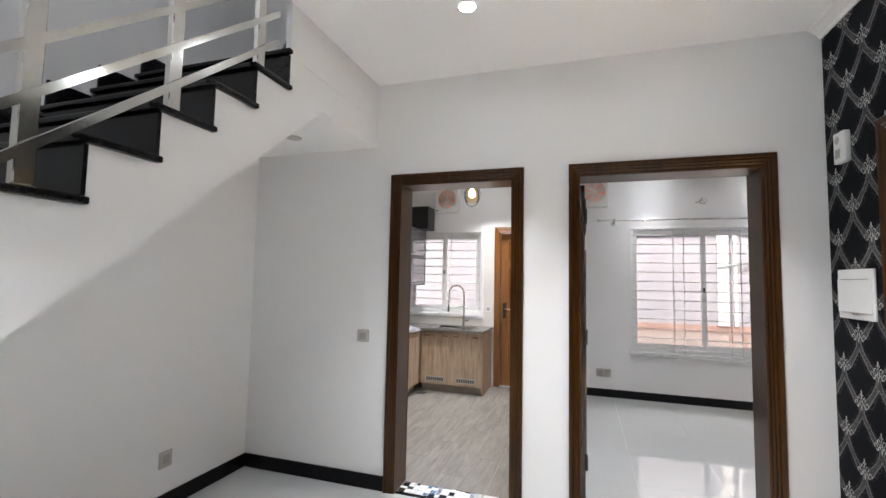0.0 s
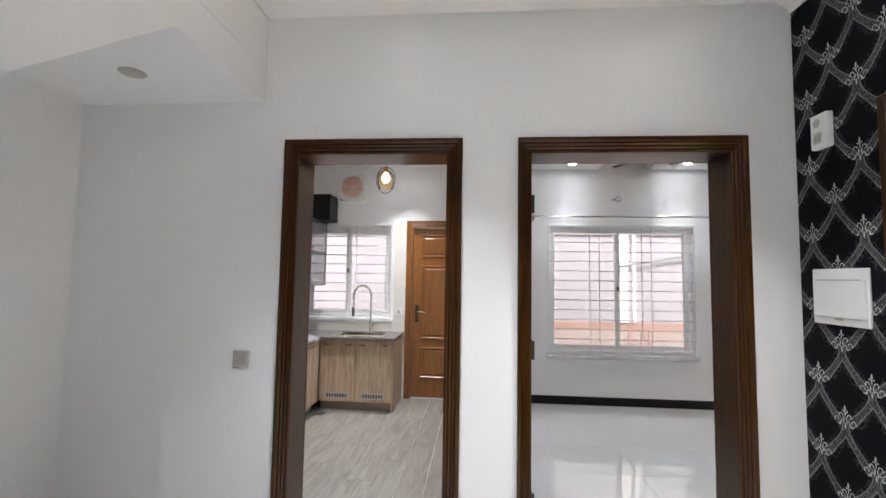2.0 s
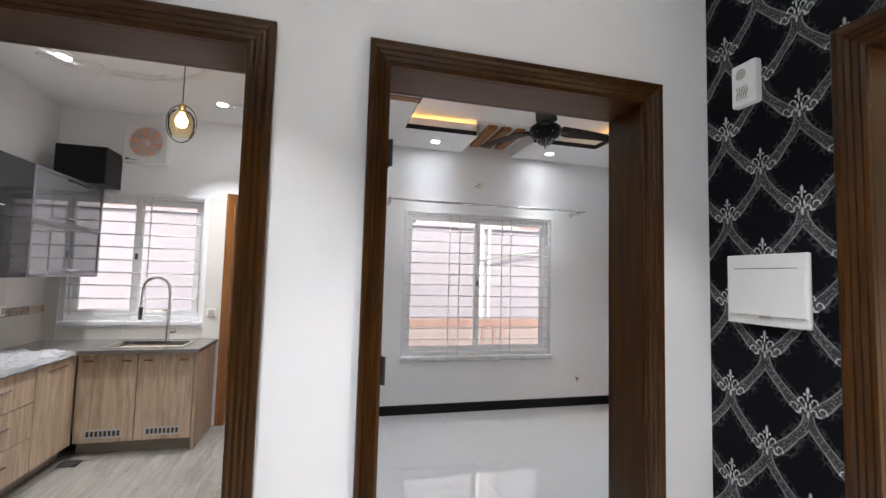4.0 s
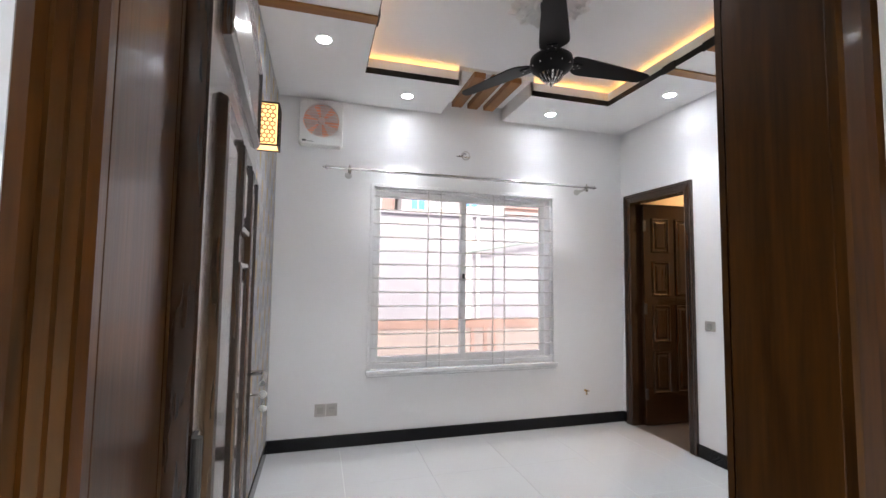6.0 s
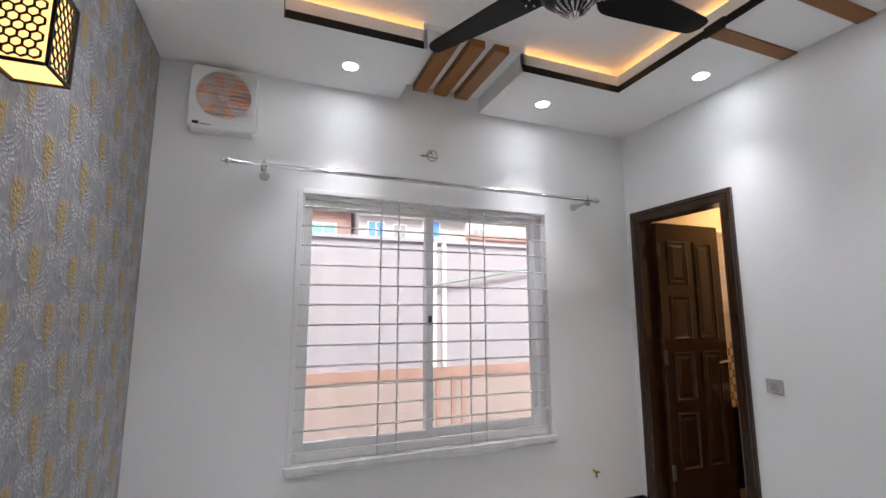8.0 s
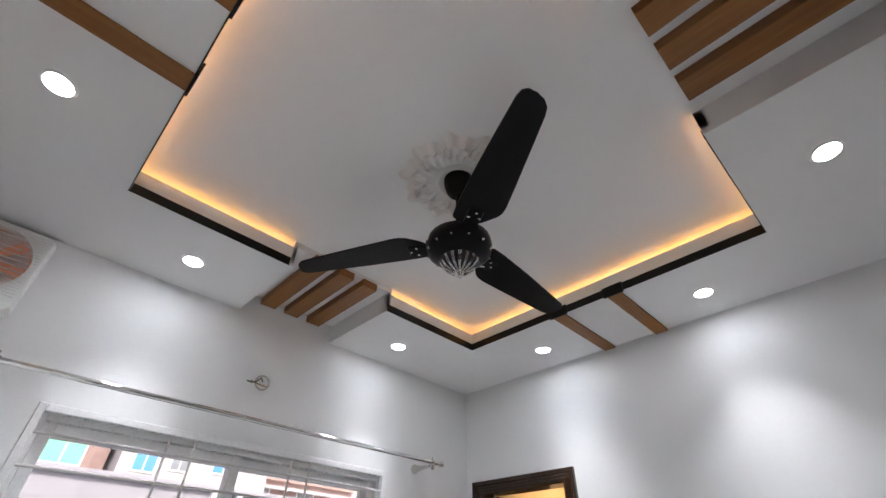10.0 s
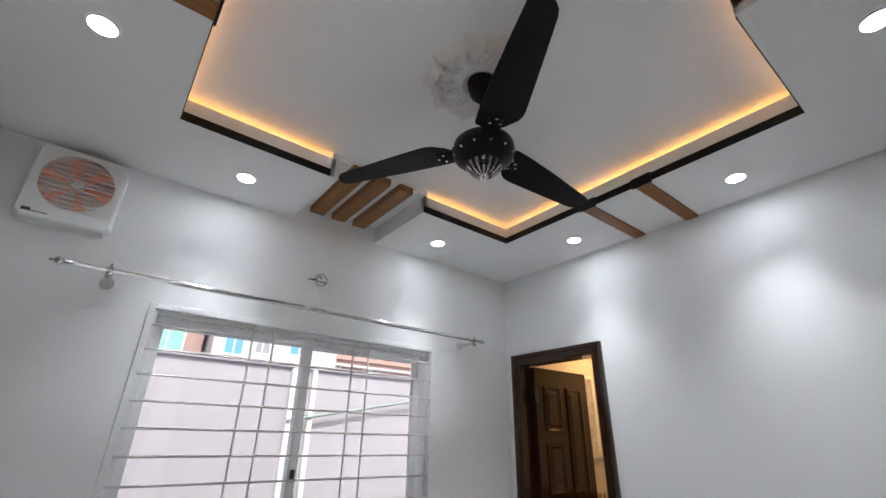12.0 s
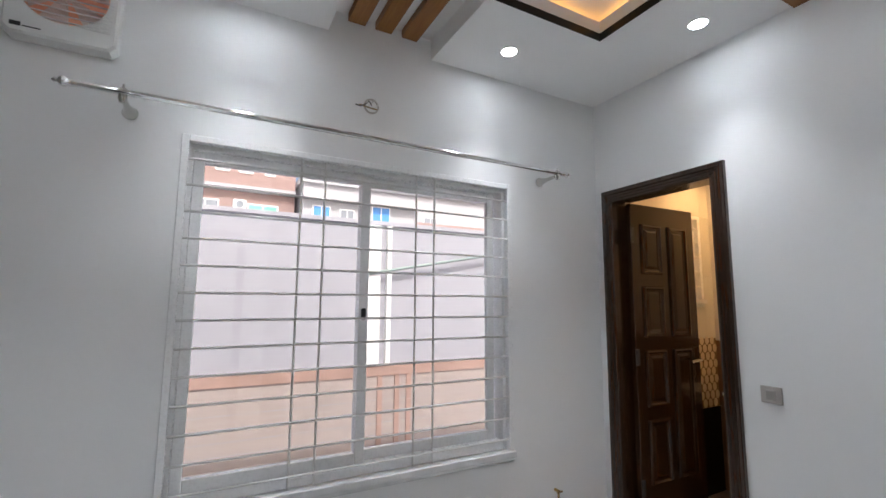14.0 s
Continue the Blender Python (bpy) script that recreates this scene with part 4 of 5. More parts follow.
for k in range(16):
    a = 2 * math.pi * k / 16
    b = bmesh.new()
    vs = []
    for r, h in ((0.073, 2.566), (0.0685, 2.5525), (0.0545, 2.5355), (0.0325, 2.5215), (0.014, 2.517)):
        w = 0.0062 * (0.35 + 0.65 * r / 0.073)
        vs.append([b.verts.new(F @ Vector((r * math.cos(a) - s * w * math.sin(a), r * math.sin(a) + s * w * math.cos(a), h - 0.0025))) for s in (-1, 1)])
    for p, q in zip(vs, vs[1:]):
        b.faces.new((p[0], p[1], q[1], q[0]))
    bmesh.ops.solidify(b, geom=b.faces[:], thickness=0.002)
    part("rib", b, CHROME, cap, "chrome rib")
b = bmesh.new()
lathe(b, [(0.018, 2.517), (0.016, 2.508), (0.008, 2.500), (0.007, 2.492), (0.0, 2.487)], 16, F)
part("tip", b, CHROME, cap, "chrome finial", True)
for deg in (-118.5, 121.5, 1.5):
    R = F @ Matrix.Rotation(radians(deg), 4, "Z")
    b = bmesh.new()
    box(b, 0.10, 0.20, -0.028, 0.028, 2.640, 2.650, 0.003)
    box(b, 0.085, 0.125, -0.035, 0.035, 2.632, 2.664, 0.004)
    b.transform(R)
    arm = part("blade_arm", b, FANBLK, fan, "black blade bracket")
    outline = [(0.122, -0.060), (0.135, -0.068), (0.20, -0.070), (0.36, -0.066), (0.54, -0.056), (0.645, -0.049), (0.668, -0.042), (0.677, -0.026), (0.674, 0.0), (0.662, 0.026), (0.645, 0.041), (0.62, 0.048), (0.50, 0.062), (0.36, 0.078), (0.245, 0.090), (0.215, 0.089), (0.190, 0.080), (0.145, 0.045), (0.125, 0.022)]
    b = bmesh.new()
    prism(b, outline, Matrix.Translation((0, 0, 0)), 0.006)
    for v in b.verts:
        v.co.z -= 0.12 * v.co.y + 0.025 * max(0.0, v.co.x - 0.15)
    b.transform(R @ Matrix.Translation((0, 0, 2.652)))
    bl = part("blade", b, FANBLK, fan, "long tapered black blade")
    for x, y in ((0.165, -0.02), (0.165, 0.02), (0.19, 0.0)):
        b = bmesh.new()
        lathe(b, [(0.0, -0.006), (0.0055, -0.004), (0.0055, 0.0)], 8, R @ Matrix.Translation((x, y, 2.641)))
        part("screw", b, CHROME, arm)

# plaster ceiling rose round the fan canopy
rose = thing("ceiling_rose", (FX, FY, ZT), "white moulded plaster ceiling rose with scrolled leaves", "ceiling rose")
b = bmesh.new()
n = 180
rings = []
for r, h, wv in ((0.07, 0.012, 0), (0.085, 0.020, 0), (0.10, 0.010, 0), (0.12, 0.014, 0), (0.14, 0.012, 0.002), (0.16, 0.018, 0.004), (0.18, 0.013, 0.006), (0.20, 0.018, 0.009), (0.222, 0.012, 0.012), (0.238, 0.0, 0.014)):
    ring = []
    for k in range(n):
        a = 2 * math.pi * k / n
        rr = r + wv * (math.cos(10 * a) + 0.7 * math.cos(20 * a + 0.6))
        hh = h + (0.016 * max(0, math.sin(10 * a + r * 60)) + 0.007 * math.sin(30 * a - r * 90) if 0.13 < r < 0.22 else 0)
        ring.append(b.verts.new((FX + rr * math.cos(a), FY + rr * math.sin(a), ZT - hh)))
    rings.append(ring)
for p, q in zip(rings, rings[1:]):
    for k in range(n):
        b.faces.new((p[k], p[(k + 1) % n], q[(k + 1) % n], q[k]))
part("medallion", b, PLASTER, rose, smooth=True)

# ---- wooden ceiling slats ----
for (y0, y1) in ((TY1 - 0.02, YB - 0.012), (3.615, TY0 - 0.015)):
    for x in (1.745, 1.895, 2.05):
        s = thing("ceiling_slat", (x, (y0 + y1) / 2, 2.968), "orange brown wooden slat in a white ceiling recess", "ceiling slat", "recess slats")
        part("slat", bx(x - 0.047, x + 0.047, y0, y1, 2.922, 2.9675, bevel=0.002), SLAT, s)
for side in (0, 1):
    for y in (5.233, 4.896):
        x0, x1 = (TX1 - 0.008, XR - 0.003) if side else (XB + 0.004, TX0 + 0.008)
        s = thing("ceiling_slat", ((x0 + x1) / 2, y, ZS), "thin orange brown wooden slat across the ceiling border", "ceiling slat", "border slats")
        part("slat", bx(x0, x1, y - 0.038, y + 0.038, ZS - 0.012, ZS - 0.0005, bevel=0.001), SLATX, s)
        xe = TX1 - 0.012 if side else TX0 + 0.002
        part("end_cap", bx(xe, xe + 0.010, y - 0.055, y + 0.055, ZS - 0.013, ZS + 0.046, bevel=0.001), BLACK, s, "black trim wrapped round the slat end")


# ---- exhaust fans ----
def exhaust_fan(x0, x1, z0, z1, label):
    cx, cz, y = (x0 + x1) / 2, (z0 + z1) / 2, YB
    ob = thing("exhaust_fan", (cx, y, z0), label, "exhaust fan", "exhaust fans")
    w, h, n, r = (x1 - x0) / 2, (z1 - z0) / 2, 48, 0.142
    b = bmesh.new()
    cz2 = cz + 0.022
    rings = []
    for kind in ("back", "front", "lip", "in", "deep"):
        ring = []
        for k in range(n):
            a = 2 * math.pi * (k + 0.5) / n
            c, s = math.cos(a), math.sin(a)
            if kind in ("back", "front", "lip"):
                t = 1 / max(abs(c), abs(s))
                g = {"back": 1.0, "front": 0.985, "lip": 0.94}[kind]
                ring.append(b.verts.new((cx + w * c * t * g, y - {"back": 0.0, "front": 0.058, "lip": 0.066}[kind], cz + h * s * t * g)))
            else:
                ring.append(b.verts.new((cx + r * c, y - (0.066 if kind == "in" else 0.01), cz2 + r * s)))
        rings.append(ring)
    for p, q in zip(rings, rings[1:]):
        for k in range(n):
            b.faces.new((p[k], p[(k + 1) % n], q[(k + 1) % n], q[k]))
    part("housing", b, WPLASTIC, ob, "square white plastic housing")
    for k in range(12):
        z = cz2 - r + 0.024 * (k + 0.6)
        half = math.sqrt(max(0.0, r * r - (z - cz2) ** 2)) - 0.001
        if half > 0.02:
            part("louvre", bx(cx - half, cx + half, y - 0.067, y - 0.058, z - 0.0011, z + 0.0011), WPLASTIC, ob)
    for k in range(int((z1 - z0) / 0.0135) - 4):
        z = z0 + 0.075 + 0.0135 * k
        dz = abs(z - cz2)
        e = math.sqrt(max(0.0, r * r - dz * dz)) if dz < r else 0.0
        xa = cx + e + 0.006
        if x1 - 0.02 - xa > 0.01 and z < z1 - 0.02:
            part("side_rib", bx(xa, x1 - 0.02, y - 0.069, y - 0.0655, z - 0.0018, z + 0.0018), WPLASTIC, ob)
    hubm = Matrix.Translation((cx, y - 0.048, cz2)) @ Matrix.Rotation(radians(90), 4, "X")
    b = bmesh.new()
    lathe(b, [(0.0, 0.012), (0.024, 0.010), (0.030, 0.0), (0.030, -0.02), (0.0, -0.02)], 20, hubm)
    rotor = part("rotor", b, PEACH, ob, "peach plastic fan hub", True)
    for k in range(6):
        a0 = 2 * math.pi * k / 6
        b = bmesh.new()
        va = [[b.verts.new((cx + rr * math.cos(a0 + d), y - 0.052 + dy, cz2 + rr * math.sin(a0 + d))) for rr in (0.028, 0.08, 0.136)] for d, dy in ((-0.05, 0.004), (0.28, 0.012), (0.62, 0.024))]
        for p, q in zip(va, va[1:]):
            for j in range(2):
                b.faces.new((p[j], p[j + 1], q[j + 1], q[j]))
        bmesh.ops.solidify(b, geom=b.faces[:], thickness=0.003)
        part("blade", b, PEACH, rotor, "pale plastic fan blade")
    b = bmesh.new()
    box(b, cx - 0.1425, cx + 0.1425, y - 0.026, y - 0.022, cz2 - 0.1425, cz2 + 0.1425)
    part("outer_flap", b, FLAP, ob, "translucent peach shutter flap")
    part("brand_mark", bx(x0 + 0.03, x0 + 0.062, y - 0.0672, y - 0.066, z0 + 0.028, z0 + 0.044), DKPLASTIC, ob, "small dark printed mark")
    part("brand_mark", bx(x0 + 0.066, x0 + 0.12, y - 0.0672, y - 0.066, z0 + 0.029, z0 + 0.033), DKPLASTIC, ob, "thin dark printed line")
    return ob


exhaust_fan(0.393, 0.748, 2.437, 2.819, "white square exhaust fan with peach blades above the curtain rod")
exhaust_fan(-1.648, -1.275, 2.42, 2.785, "white square exhaust fan high on the kitchen wall")

# ---- curtain rod ----
cr = thing("curtain_rod", (1.84, 6.332, 2.24), "polished steel curtain rod with crystal finials above the window", "curtain rod")
b = bmesh.new()
rod(b, (0.655, 6.332, 2.24), (3.03, 6.332, 2.24), 0.0125, n=16)
part("tube", b, CHROME, cr, smooth=True)
for s, x in ((-1, 0.655), (1, 3.03)):
    b = bmesh.new()
    lathe(b, [(0.0105, 0.0), (0.015, 0.004), (0.015, 0.010), (0.009, 0.014), (0.017, 0.022), (0.021, 0.032), (0.016, 0.042), (0.008, 0.048), (0.009, 0.056), (0.004, 0.064), (0.0, 0.066)], 12,
          Matrix.Translation((x, 6.332, 2.24)) @ Matrix.Rotation(radians(90 * s), 4, "Y"))
    part("finial", b, CHROME, cr, "turned crystal and chrome finial", True)
for x in (0.802, 2.985):
    b = bmesh.new()
    lathe(b, [(0.0, 0.0), (0.028, 0.0), (0.029, 0.006), (0.026, 0.012), (0.021, 0.030), (0.014, 0.060), (0.011, 0.090), (0.010, 0.150), (0.0, 0.155)], 24, Matrix.Translation((x, YB, 2.222)) @ Matrix.Rotation(radians(90), 4, "X"))
    lathe(b, [(0.0, -0.030), (0.010, -0.028), (0.016, -0.012), (0.014, 0.004)], 14, Matrix.Translation((x, 6.332, 2.226)))
    rod(b, (x - 0.012, 6.332, 2.24), (x + 0.012, 6.332, 2.24), 0.0165, n=16)
    rod(b, (x, 6.332, 2.255), (x, 6.332, 2.272), 0.004)
    part("bracket", b, STEEL, cr, "flared chrome wall bracket", True)

# ---- bare wire outlet, gas tap ----
wo = thing("wall_outlet_box", (1.831, YB, 2.48), "round bare wall box with loose curled wires", "junction box")
b = bmesh.new()
lathe(b, [(0.042, 0.0), (0.042, 0.004), (0.034, 0.005), (0.033, -0.012), (0.0, -0.014)], 24, Matrix.Translation((1.842, YB, 2.485)) @ Matrix.Rotation(radians(90), 4, "X"))
part("box", b, GPLASTIC, wo, "round grey back box", True)
for k, (c, pts) in enumerate(((DKPLASTIC, [(1.842, YB - 0.004, 2.49), (1.82, YB - 0.03, 2.50), (1.80, YB - 0.035, 2.475), (1.775, YB - 0.03, 2.462), (1.750, YB - 0.025, 2.468)]),
                              (BRASS, [(1.85, YB - 0.004, 2.475), (1.862, YB - 0.03, 2.46), (1.84, YB - 0.04, 2.455), (1.80, YB - 0.03, 2.465), (1.77, YB - 0.02, 2.475)]),
                              (WPLASTIC, [(1.838, YB - 0.004, 2.50), (1.855, YB - 0.035, 2.51), (1.87, YB - 0.03, 2.485), (1.85, YB - 0.025, 2.465)]))):
    b = bmesh.new()
    tube(b, pts, 0.0032, 6)
    part("wire", b, c, wo, ("black", "copper", "white")[k] + " loose wire", True)
gt = thing("gas_tap", (3.062, YB, 0.32), "small brass gas tap low on the bedroom wall", "tap")
b = bmesh.new()
rod(b, (3.062, YB, 0.322), (3.062, YB - 0.035, 0.322), 0.009)
rod(b, (3.062, YB - 0.03, 0.322), (3.062, YB - 0.03, 0.285), 0.007)
part("body", b, BRASS, gt, smooth=True)
b = bmesh.new()
box(b, 3.040, 3.084, YB - 0.046, YB - 0.036, 0.318, 0.327, 0.002)
part("lever", b, BRASS, gt)

# ---- wall sconce ----
sc = thing("wall_sconce", (XB, 5.10, 1.98), "dark metal box sconce with lit honeycomb panels", "wall lamp")
SX0, SX1, SY0, SY1, SZ0, SZ1 = 0.262, 0.382, 5.04, 5.160, 2.005, 2.222
part("back_plate", bx(XB + 0.003, XB + 0.016, 5.045, 5.147, 2.02, 2.20, bevel=0.002), STEEL, sc, "brushed metal back plate")
part("arm", bx(XB + 0.014, SX0 + 0.004, 5.08, 5.112, 2.10, 2.14), BLACK, sc)
CAGE = [(x, x + 0.008, y, y + 0.008, SZ0, SZ1) for x in (SX0, SX1 - 0.008) for y in (SY0, SY1 - 0.008)]
for z in (SZ0, SZ1 - 0.008):
    CAGE += [(SX0 + 0.008, SX1 - 0.008, y, y + 0.008, z, z + 0.008) for y in (SY0, SY1 - 0.008)] + [(x, x + 0.008, SY0 + 0.008, SY1 - 0.008, z, z + 0.008) for x in (SX0, SX1 - 0.008)]
for a in CAGE:
    part("cage_bar", bx(*a, bevel=0.001), BLACK, sc, "dark metal cage bar")
b = bx(SX0 + 0.012, SX1 - 0.012, SY0 + 0.012, SY1 - 0.012, SZ0 + 0.004, SZ1 - 0.004)
part("shade", b, WARMLAMP, sc, "glowing amber inner shade")


def honeycomb(m, w, h, name="honeycomb"):
    """Hexagonal bars over a w by h field in the xy plane of m."""
    b = bmesh.new()
    r = 0.0135
    dx, dy = r * math.sqrt(3), r * 1.5
    done = set()
    for j in range(-1, int(h / dy) + 2):
        for i in range(-1, int(w / dx) + 2):
            cx, cy = (i + 0.5 * (j % 2)) * dx, j * dy
            for k in range(3):
                a0, a1 = math.pi / 6 + k * math.pi / 3, math.pi / 6 + (k + 1) * math.pi / 3
                p, q = Vector((cx + r * math.cos(a0), cy + r * math.sin(a0))), Vector((cx + r * math.cos(a1), cy + r * math.sin(a1)))
                if all(-0.001 <= v.x <= w + 0.001 and -0.001 <= v.y <= h + 0.001 for v in (p, q)):
                    d = (q - p).normalized() * 0.0008
                    nrm = Vector((-d.y, d.x)).normalized() * 0.0023
                    prism(b, [tuple(p - d - nrm), tuple(q + d - nrm), tuple(q + d + nrm), tuple(p - d + nrm)], m, 0.003)
    return part(name, b, BLACK, sc, "dark hexagonal lattice")


honeycomb(Matrix.Translation((SX0 + 0.008, SY0 + 0.006, SZ0 + 0.008)) @ Matrix.Rotation(radians(90), 4, "X"), SX1 - SX0 - 0.016, SZ1 - SZ0 - 0.016)
honeycomb(Matrix.Translation((SX0 + 0.008, SY1 - 0.002, SZ0 + 0.008)) @ Matrix.Rotation(radians(90), 4, "X"), SX1 - SX0 - 0.016, SZ1 - SZ0 - 0.016)
honeycomb(Matrix(((0, 0, 1, SX1 - 0.005), (1, 0, 0, SY0 + 0.008), (0, 1, 0, SZ0 + 0.008), (0, 0, 0, 1))), SY1 - SY0 - 0.016, SZ1 - SZ0 - 0.016)

# ---- glossy panels on the near bedroom wall ----
x = 1.68
for w in (0.61, 0.61, 0.60):
    pn = thing("wall_panel", (x + w / 2, 3.55, 0), "glossy taupe floor to ceiling panel on the near bedroom wall", "wall panel", "taupe panels")
    part("sheet", bx(x, x + w - 0.006, YI + 0.001, 3.612, 0.0, ZS - 0.002, bevel=0.003), TAUPE, pn)
    x += w


# ---- kitchen ----
CT, CFY, CFX = 0.81, 5.88, -1.60      # worktop height, front edges of the two runs
GAP = 0.003


def unit_door(ob, m, w, h, handle="top", vents=False, drawer=False):
    """A flat laminate front in the plane y = 0 of m, standing out to -y."""
    def put(name, b, mt, par, label=""):
        b.transform(m)
        return part(name, b, mt, par, label)
    d = put("drawer_front" if drawer else "door", bx(GAP, w - GAP, -0.018, 0, GAP, h - GAP, bevel=0.0015), OAK, ob)
    if handle == "top":
        half, drop = (0.14, 0.10) if drawer else (0.11, 0.062)
        put("handle", bx(w / 2 - half, w / 2 + half, -0.030, -0.018, h - drop, h - drop + 0.010, bevel=0.002), STEEL if drawer else OAKDOOR, d, "slim handle")
    if handle == "pair":
        for x in (0.075, w - 0.075):
            put("handle", bx(x - 0.034, x + 0.034, -0.028, -0.018, h - 0.064, h - 0.050, bevel=0.003), OAKDOOR, d, "short wooden pull")
    if vents:
        v = put("vent_grille", bx(w / 2 - 0.13, w / 2 + 0.13, -0.021, -0.018, 0.035, 0.105, bevel=0.001), GPLASTIC, d, "grey slotted vent grille")
        for k in range(8):
            x = w / 2 - 0.112 + k * 0.0295
            put("slot", bx(x, x + 0.019, -0.0218, -0.0205, 0.05, 0.09), DKPLASTIC, v)
    return d


sink_unit = thing("sink_cabinet", (-1.2, 6.2, 0.0), "pale oak two-door sink cabinet with vent grilles", "cabinet")
part("carcass", bx(-1.62, -0.80, 5.945, YB - 0.012, 0.095, CT - 0.032), OAK, sink_unit)
part("plinth", bx(-1.62, -0.82, 6.0, 6.02, 0.0, 0.095), mat("grey_plinth", (0.30, 0.26, 0.22), 0.5), sink_unit, "recessed grey brown plinth")
for x in (-1.62, -1.212):
    unit_door(sink_unit, Matrix.Translation((x, 5.943, 0.095)), 0.408, CT - 0.032 - 0.095, handle="pair", vents=True)
part("side_panel", bx(-0.799, -0.783, 5.925, YB - 0.012, 0.0, CT - 0.032), OAK, sink_unit)

mx = Matrix(((0, -1, 0, -1.64), (1, 0, 0, 0), (0, 0, 1, 0), (0, 0, 0, 1)))     # fronts that face +x
H = CT - 0.032 - 0.095
for k, (y0, y1, kind) in enumerate(((5.445, 5.92, "single"), (4.69, 5.442, "drawers"), (3.64, 4.687, "door"))):
    un = thing("base_cabinet", (-1.9, (y0 + y1) / 2, 0), "pale oak base cabinet with three drawers" if kind == "drawers" else "pale oak base cabinet with plain doors", "cabinet", "kitchen base cabinets")
    part("carcass", bx(XK + 0.010, -1.642, y0, y1, 0.095, CT - 0.032), OAK, un)
    part("plinth", bx(-1.72, -1.70, y0, y1, 0.0, 0.095), mat("grey_plinth", (0.30, 0.26, 0.22), 0.5), un, "recessed grey brown plinth")
    if kind == "drawers":
        for j in range(3):
            unit_door(un, mx @ Matrix.Translation((y0, 0, 0.095 + j * H / 3)), y1 - y0, H / 3, drawer=True)
    else:
        leaves = 1 if kind == "single" else 2
        for j in range(leaves):
            unit_door(un, mx @ Matrix.Translation((y0 + j * (y1 - y0) / leaves, 0, 0.095)), (y1 - y0) / leaves, H)

wt = thing("worktop", (-1.9, 6.2, CT - 0.03), "grey brown granite worktop round the kitchen corner", "worktop")
b = bmesh.new()
SKX0, SKX1, SKY0, SKY1 = -1.50, -0.93, 6.00, 6.36
for a in ((-1.60, SKX0, CFY, YB - 0.01), (SKX1, -0.765, CFY, YB - 0.01), (SKX0, SKX1, CFY, SKY0), (SKX0, SKX1, SKY1, YB - 0.01), (XK + 0.009, -1.60, 3.62, YB - 0.01)):
    box(b, *a, CT - 0.030, CT)
part("slab", b, CTOP, wt)
sk = thing("kitchen_sink", (-1.2, 6.18, CT), "inset stainless steel sink bowl in the worktop", "sink")
b = bmesh.new()
rings = []
for ox, z in ((0.018, 0.003), (0.0, 0.004), (-0.02, 0.003), (-0.03, -0.02), (-0.045, -0.16), (-0.07, -0.17)):
    rings.append([b.verts.new(v) for v in ((SKX0 - ox, SKY0 - ox, CT + z), (SKX1 + ox, SKY0 - ox, CT + z), (SKX1 + ox, SKY1 + ox, CT + z), (SKX0 - ox, SKY1 + ox, CT + z))])
for p, q in zip(rings, rings[1:]):
    for k in range(4):
        b.faces.new((p[k], p[(k + 1) % 4], q[(k + 1) % 4], q[k]))
b.faces.new(rings[-1])
part("bowl", b, STEEL, sk)
b = bmesh.new()
lathe(b, [(0.0, 0.002), (0.03, 0.003), (0.035, 0.0)], 16, Matrix.Translation((-1.2, 6.18, CT - 0.17)))
part("waste", b, DKPLASTIC, sk)

fc = thing("kitchen_faucet", (-1.17, 6.42, CT), "tall chrome spring neck kitchen faucet", "faucet")
b = bmesh.new()
lathe(b, [(0.0, 0.0), (0.028, 0.0), (0.026, 0.01), (0.02, 0.02), (0.02, 0.11), (0.014, 0.12), (0.0, 0.12)], 18, Matrix.Translation((-1.17, 6.42, CT)))
part("body", b, CHROME, fc, smooth=True)
arch = [(-1.17, 6.42, CT + 0.11 + 0.04 * k) for k in range(9)] + [(-1.17 - 0.10 + 0.10 * math.cos(math.pi * k / 10), 6.42 - 0.06 * math.sin(math.pi * k / 20), CT + 0.45 + 0.115 * math.sin(math.pi * k / 10)) for k in range(1, 11)]
arch += [(-1.372, 6.36, CT + 0.38), (-1.375, 6.36, CT + 0.30)]
b = bmesh.new()
tube(b, arch, 0.010, 10)
part("neck", b, CHROME, fc, "curved spring neck", True)
coil = []
for i in range(len(arch) - 2):
    p, q = Vector(arch[i]), Vector(arch[i + 1])
    side = (q - p).normalized().cross(Vector((0, 1, 0))).normalized()
    up = side.cross((q - p).normalized())
    for s in range(16):
        a = 2 * math.pi * (i * 4 + s / 4)
        coil.append(p.lerp(q, s / 16) + 0.0135 * (side * math.cos(a) + up * math.sin(a)))
b = bmesh.new()
tube(b, coil, 0.0022, 5)
part("spring", b, STEEL, fc, "coiled steel spring")
b = bmesh.new()
rod(b, (-1.375, 6.36, CT + 0.30), (-1.378, 6.36, CT + 0.19), 0.017, 0.013)
part("spray_head", b, DKPLASTIC, fc, "dark spray head", True)
b = bmesh.new()
tube(b, [(-1.17, 6.42, CT + 0.27), (-1.22, 6.39, CT + 0.27), (-1.27, 6.37, CT + 0.265)], 0.006)
part("holder", b, CHROME, fc)
b = bmesh.new()
tube(b, [(-1.15, 6.42, CT + 0.07), (-1.11, 6.41, CT + 0.075), (-1.09, 6.40, CT + 0.10)], 0.008)
part("lever", b, CHROME, fc)

# crumpled plastic wrap over the side worktop
wr = thing("plastic_wrap", (-1.85, 5.3, CT), "crumpled clear plastic sheet lying on the worktop", "plastic sheet")
b = bmesh.new()
nx, ny = 26, 44
grid = []
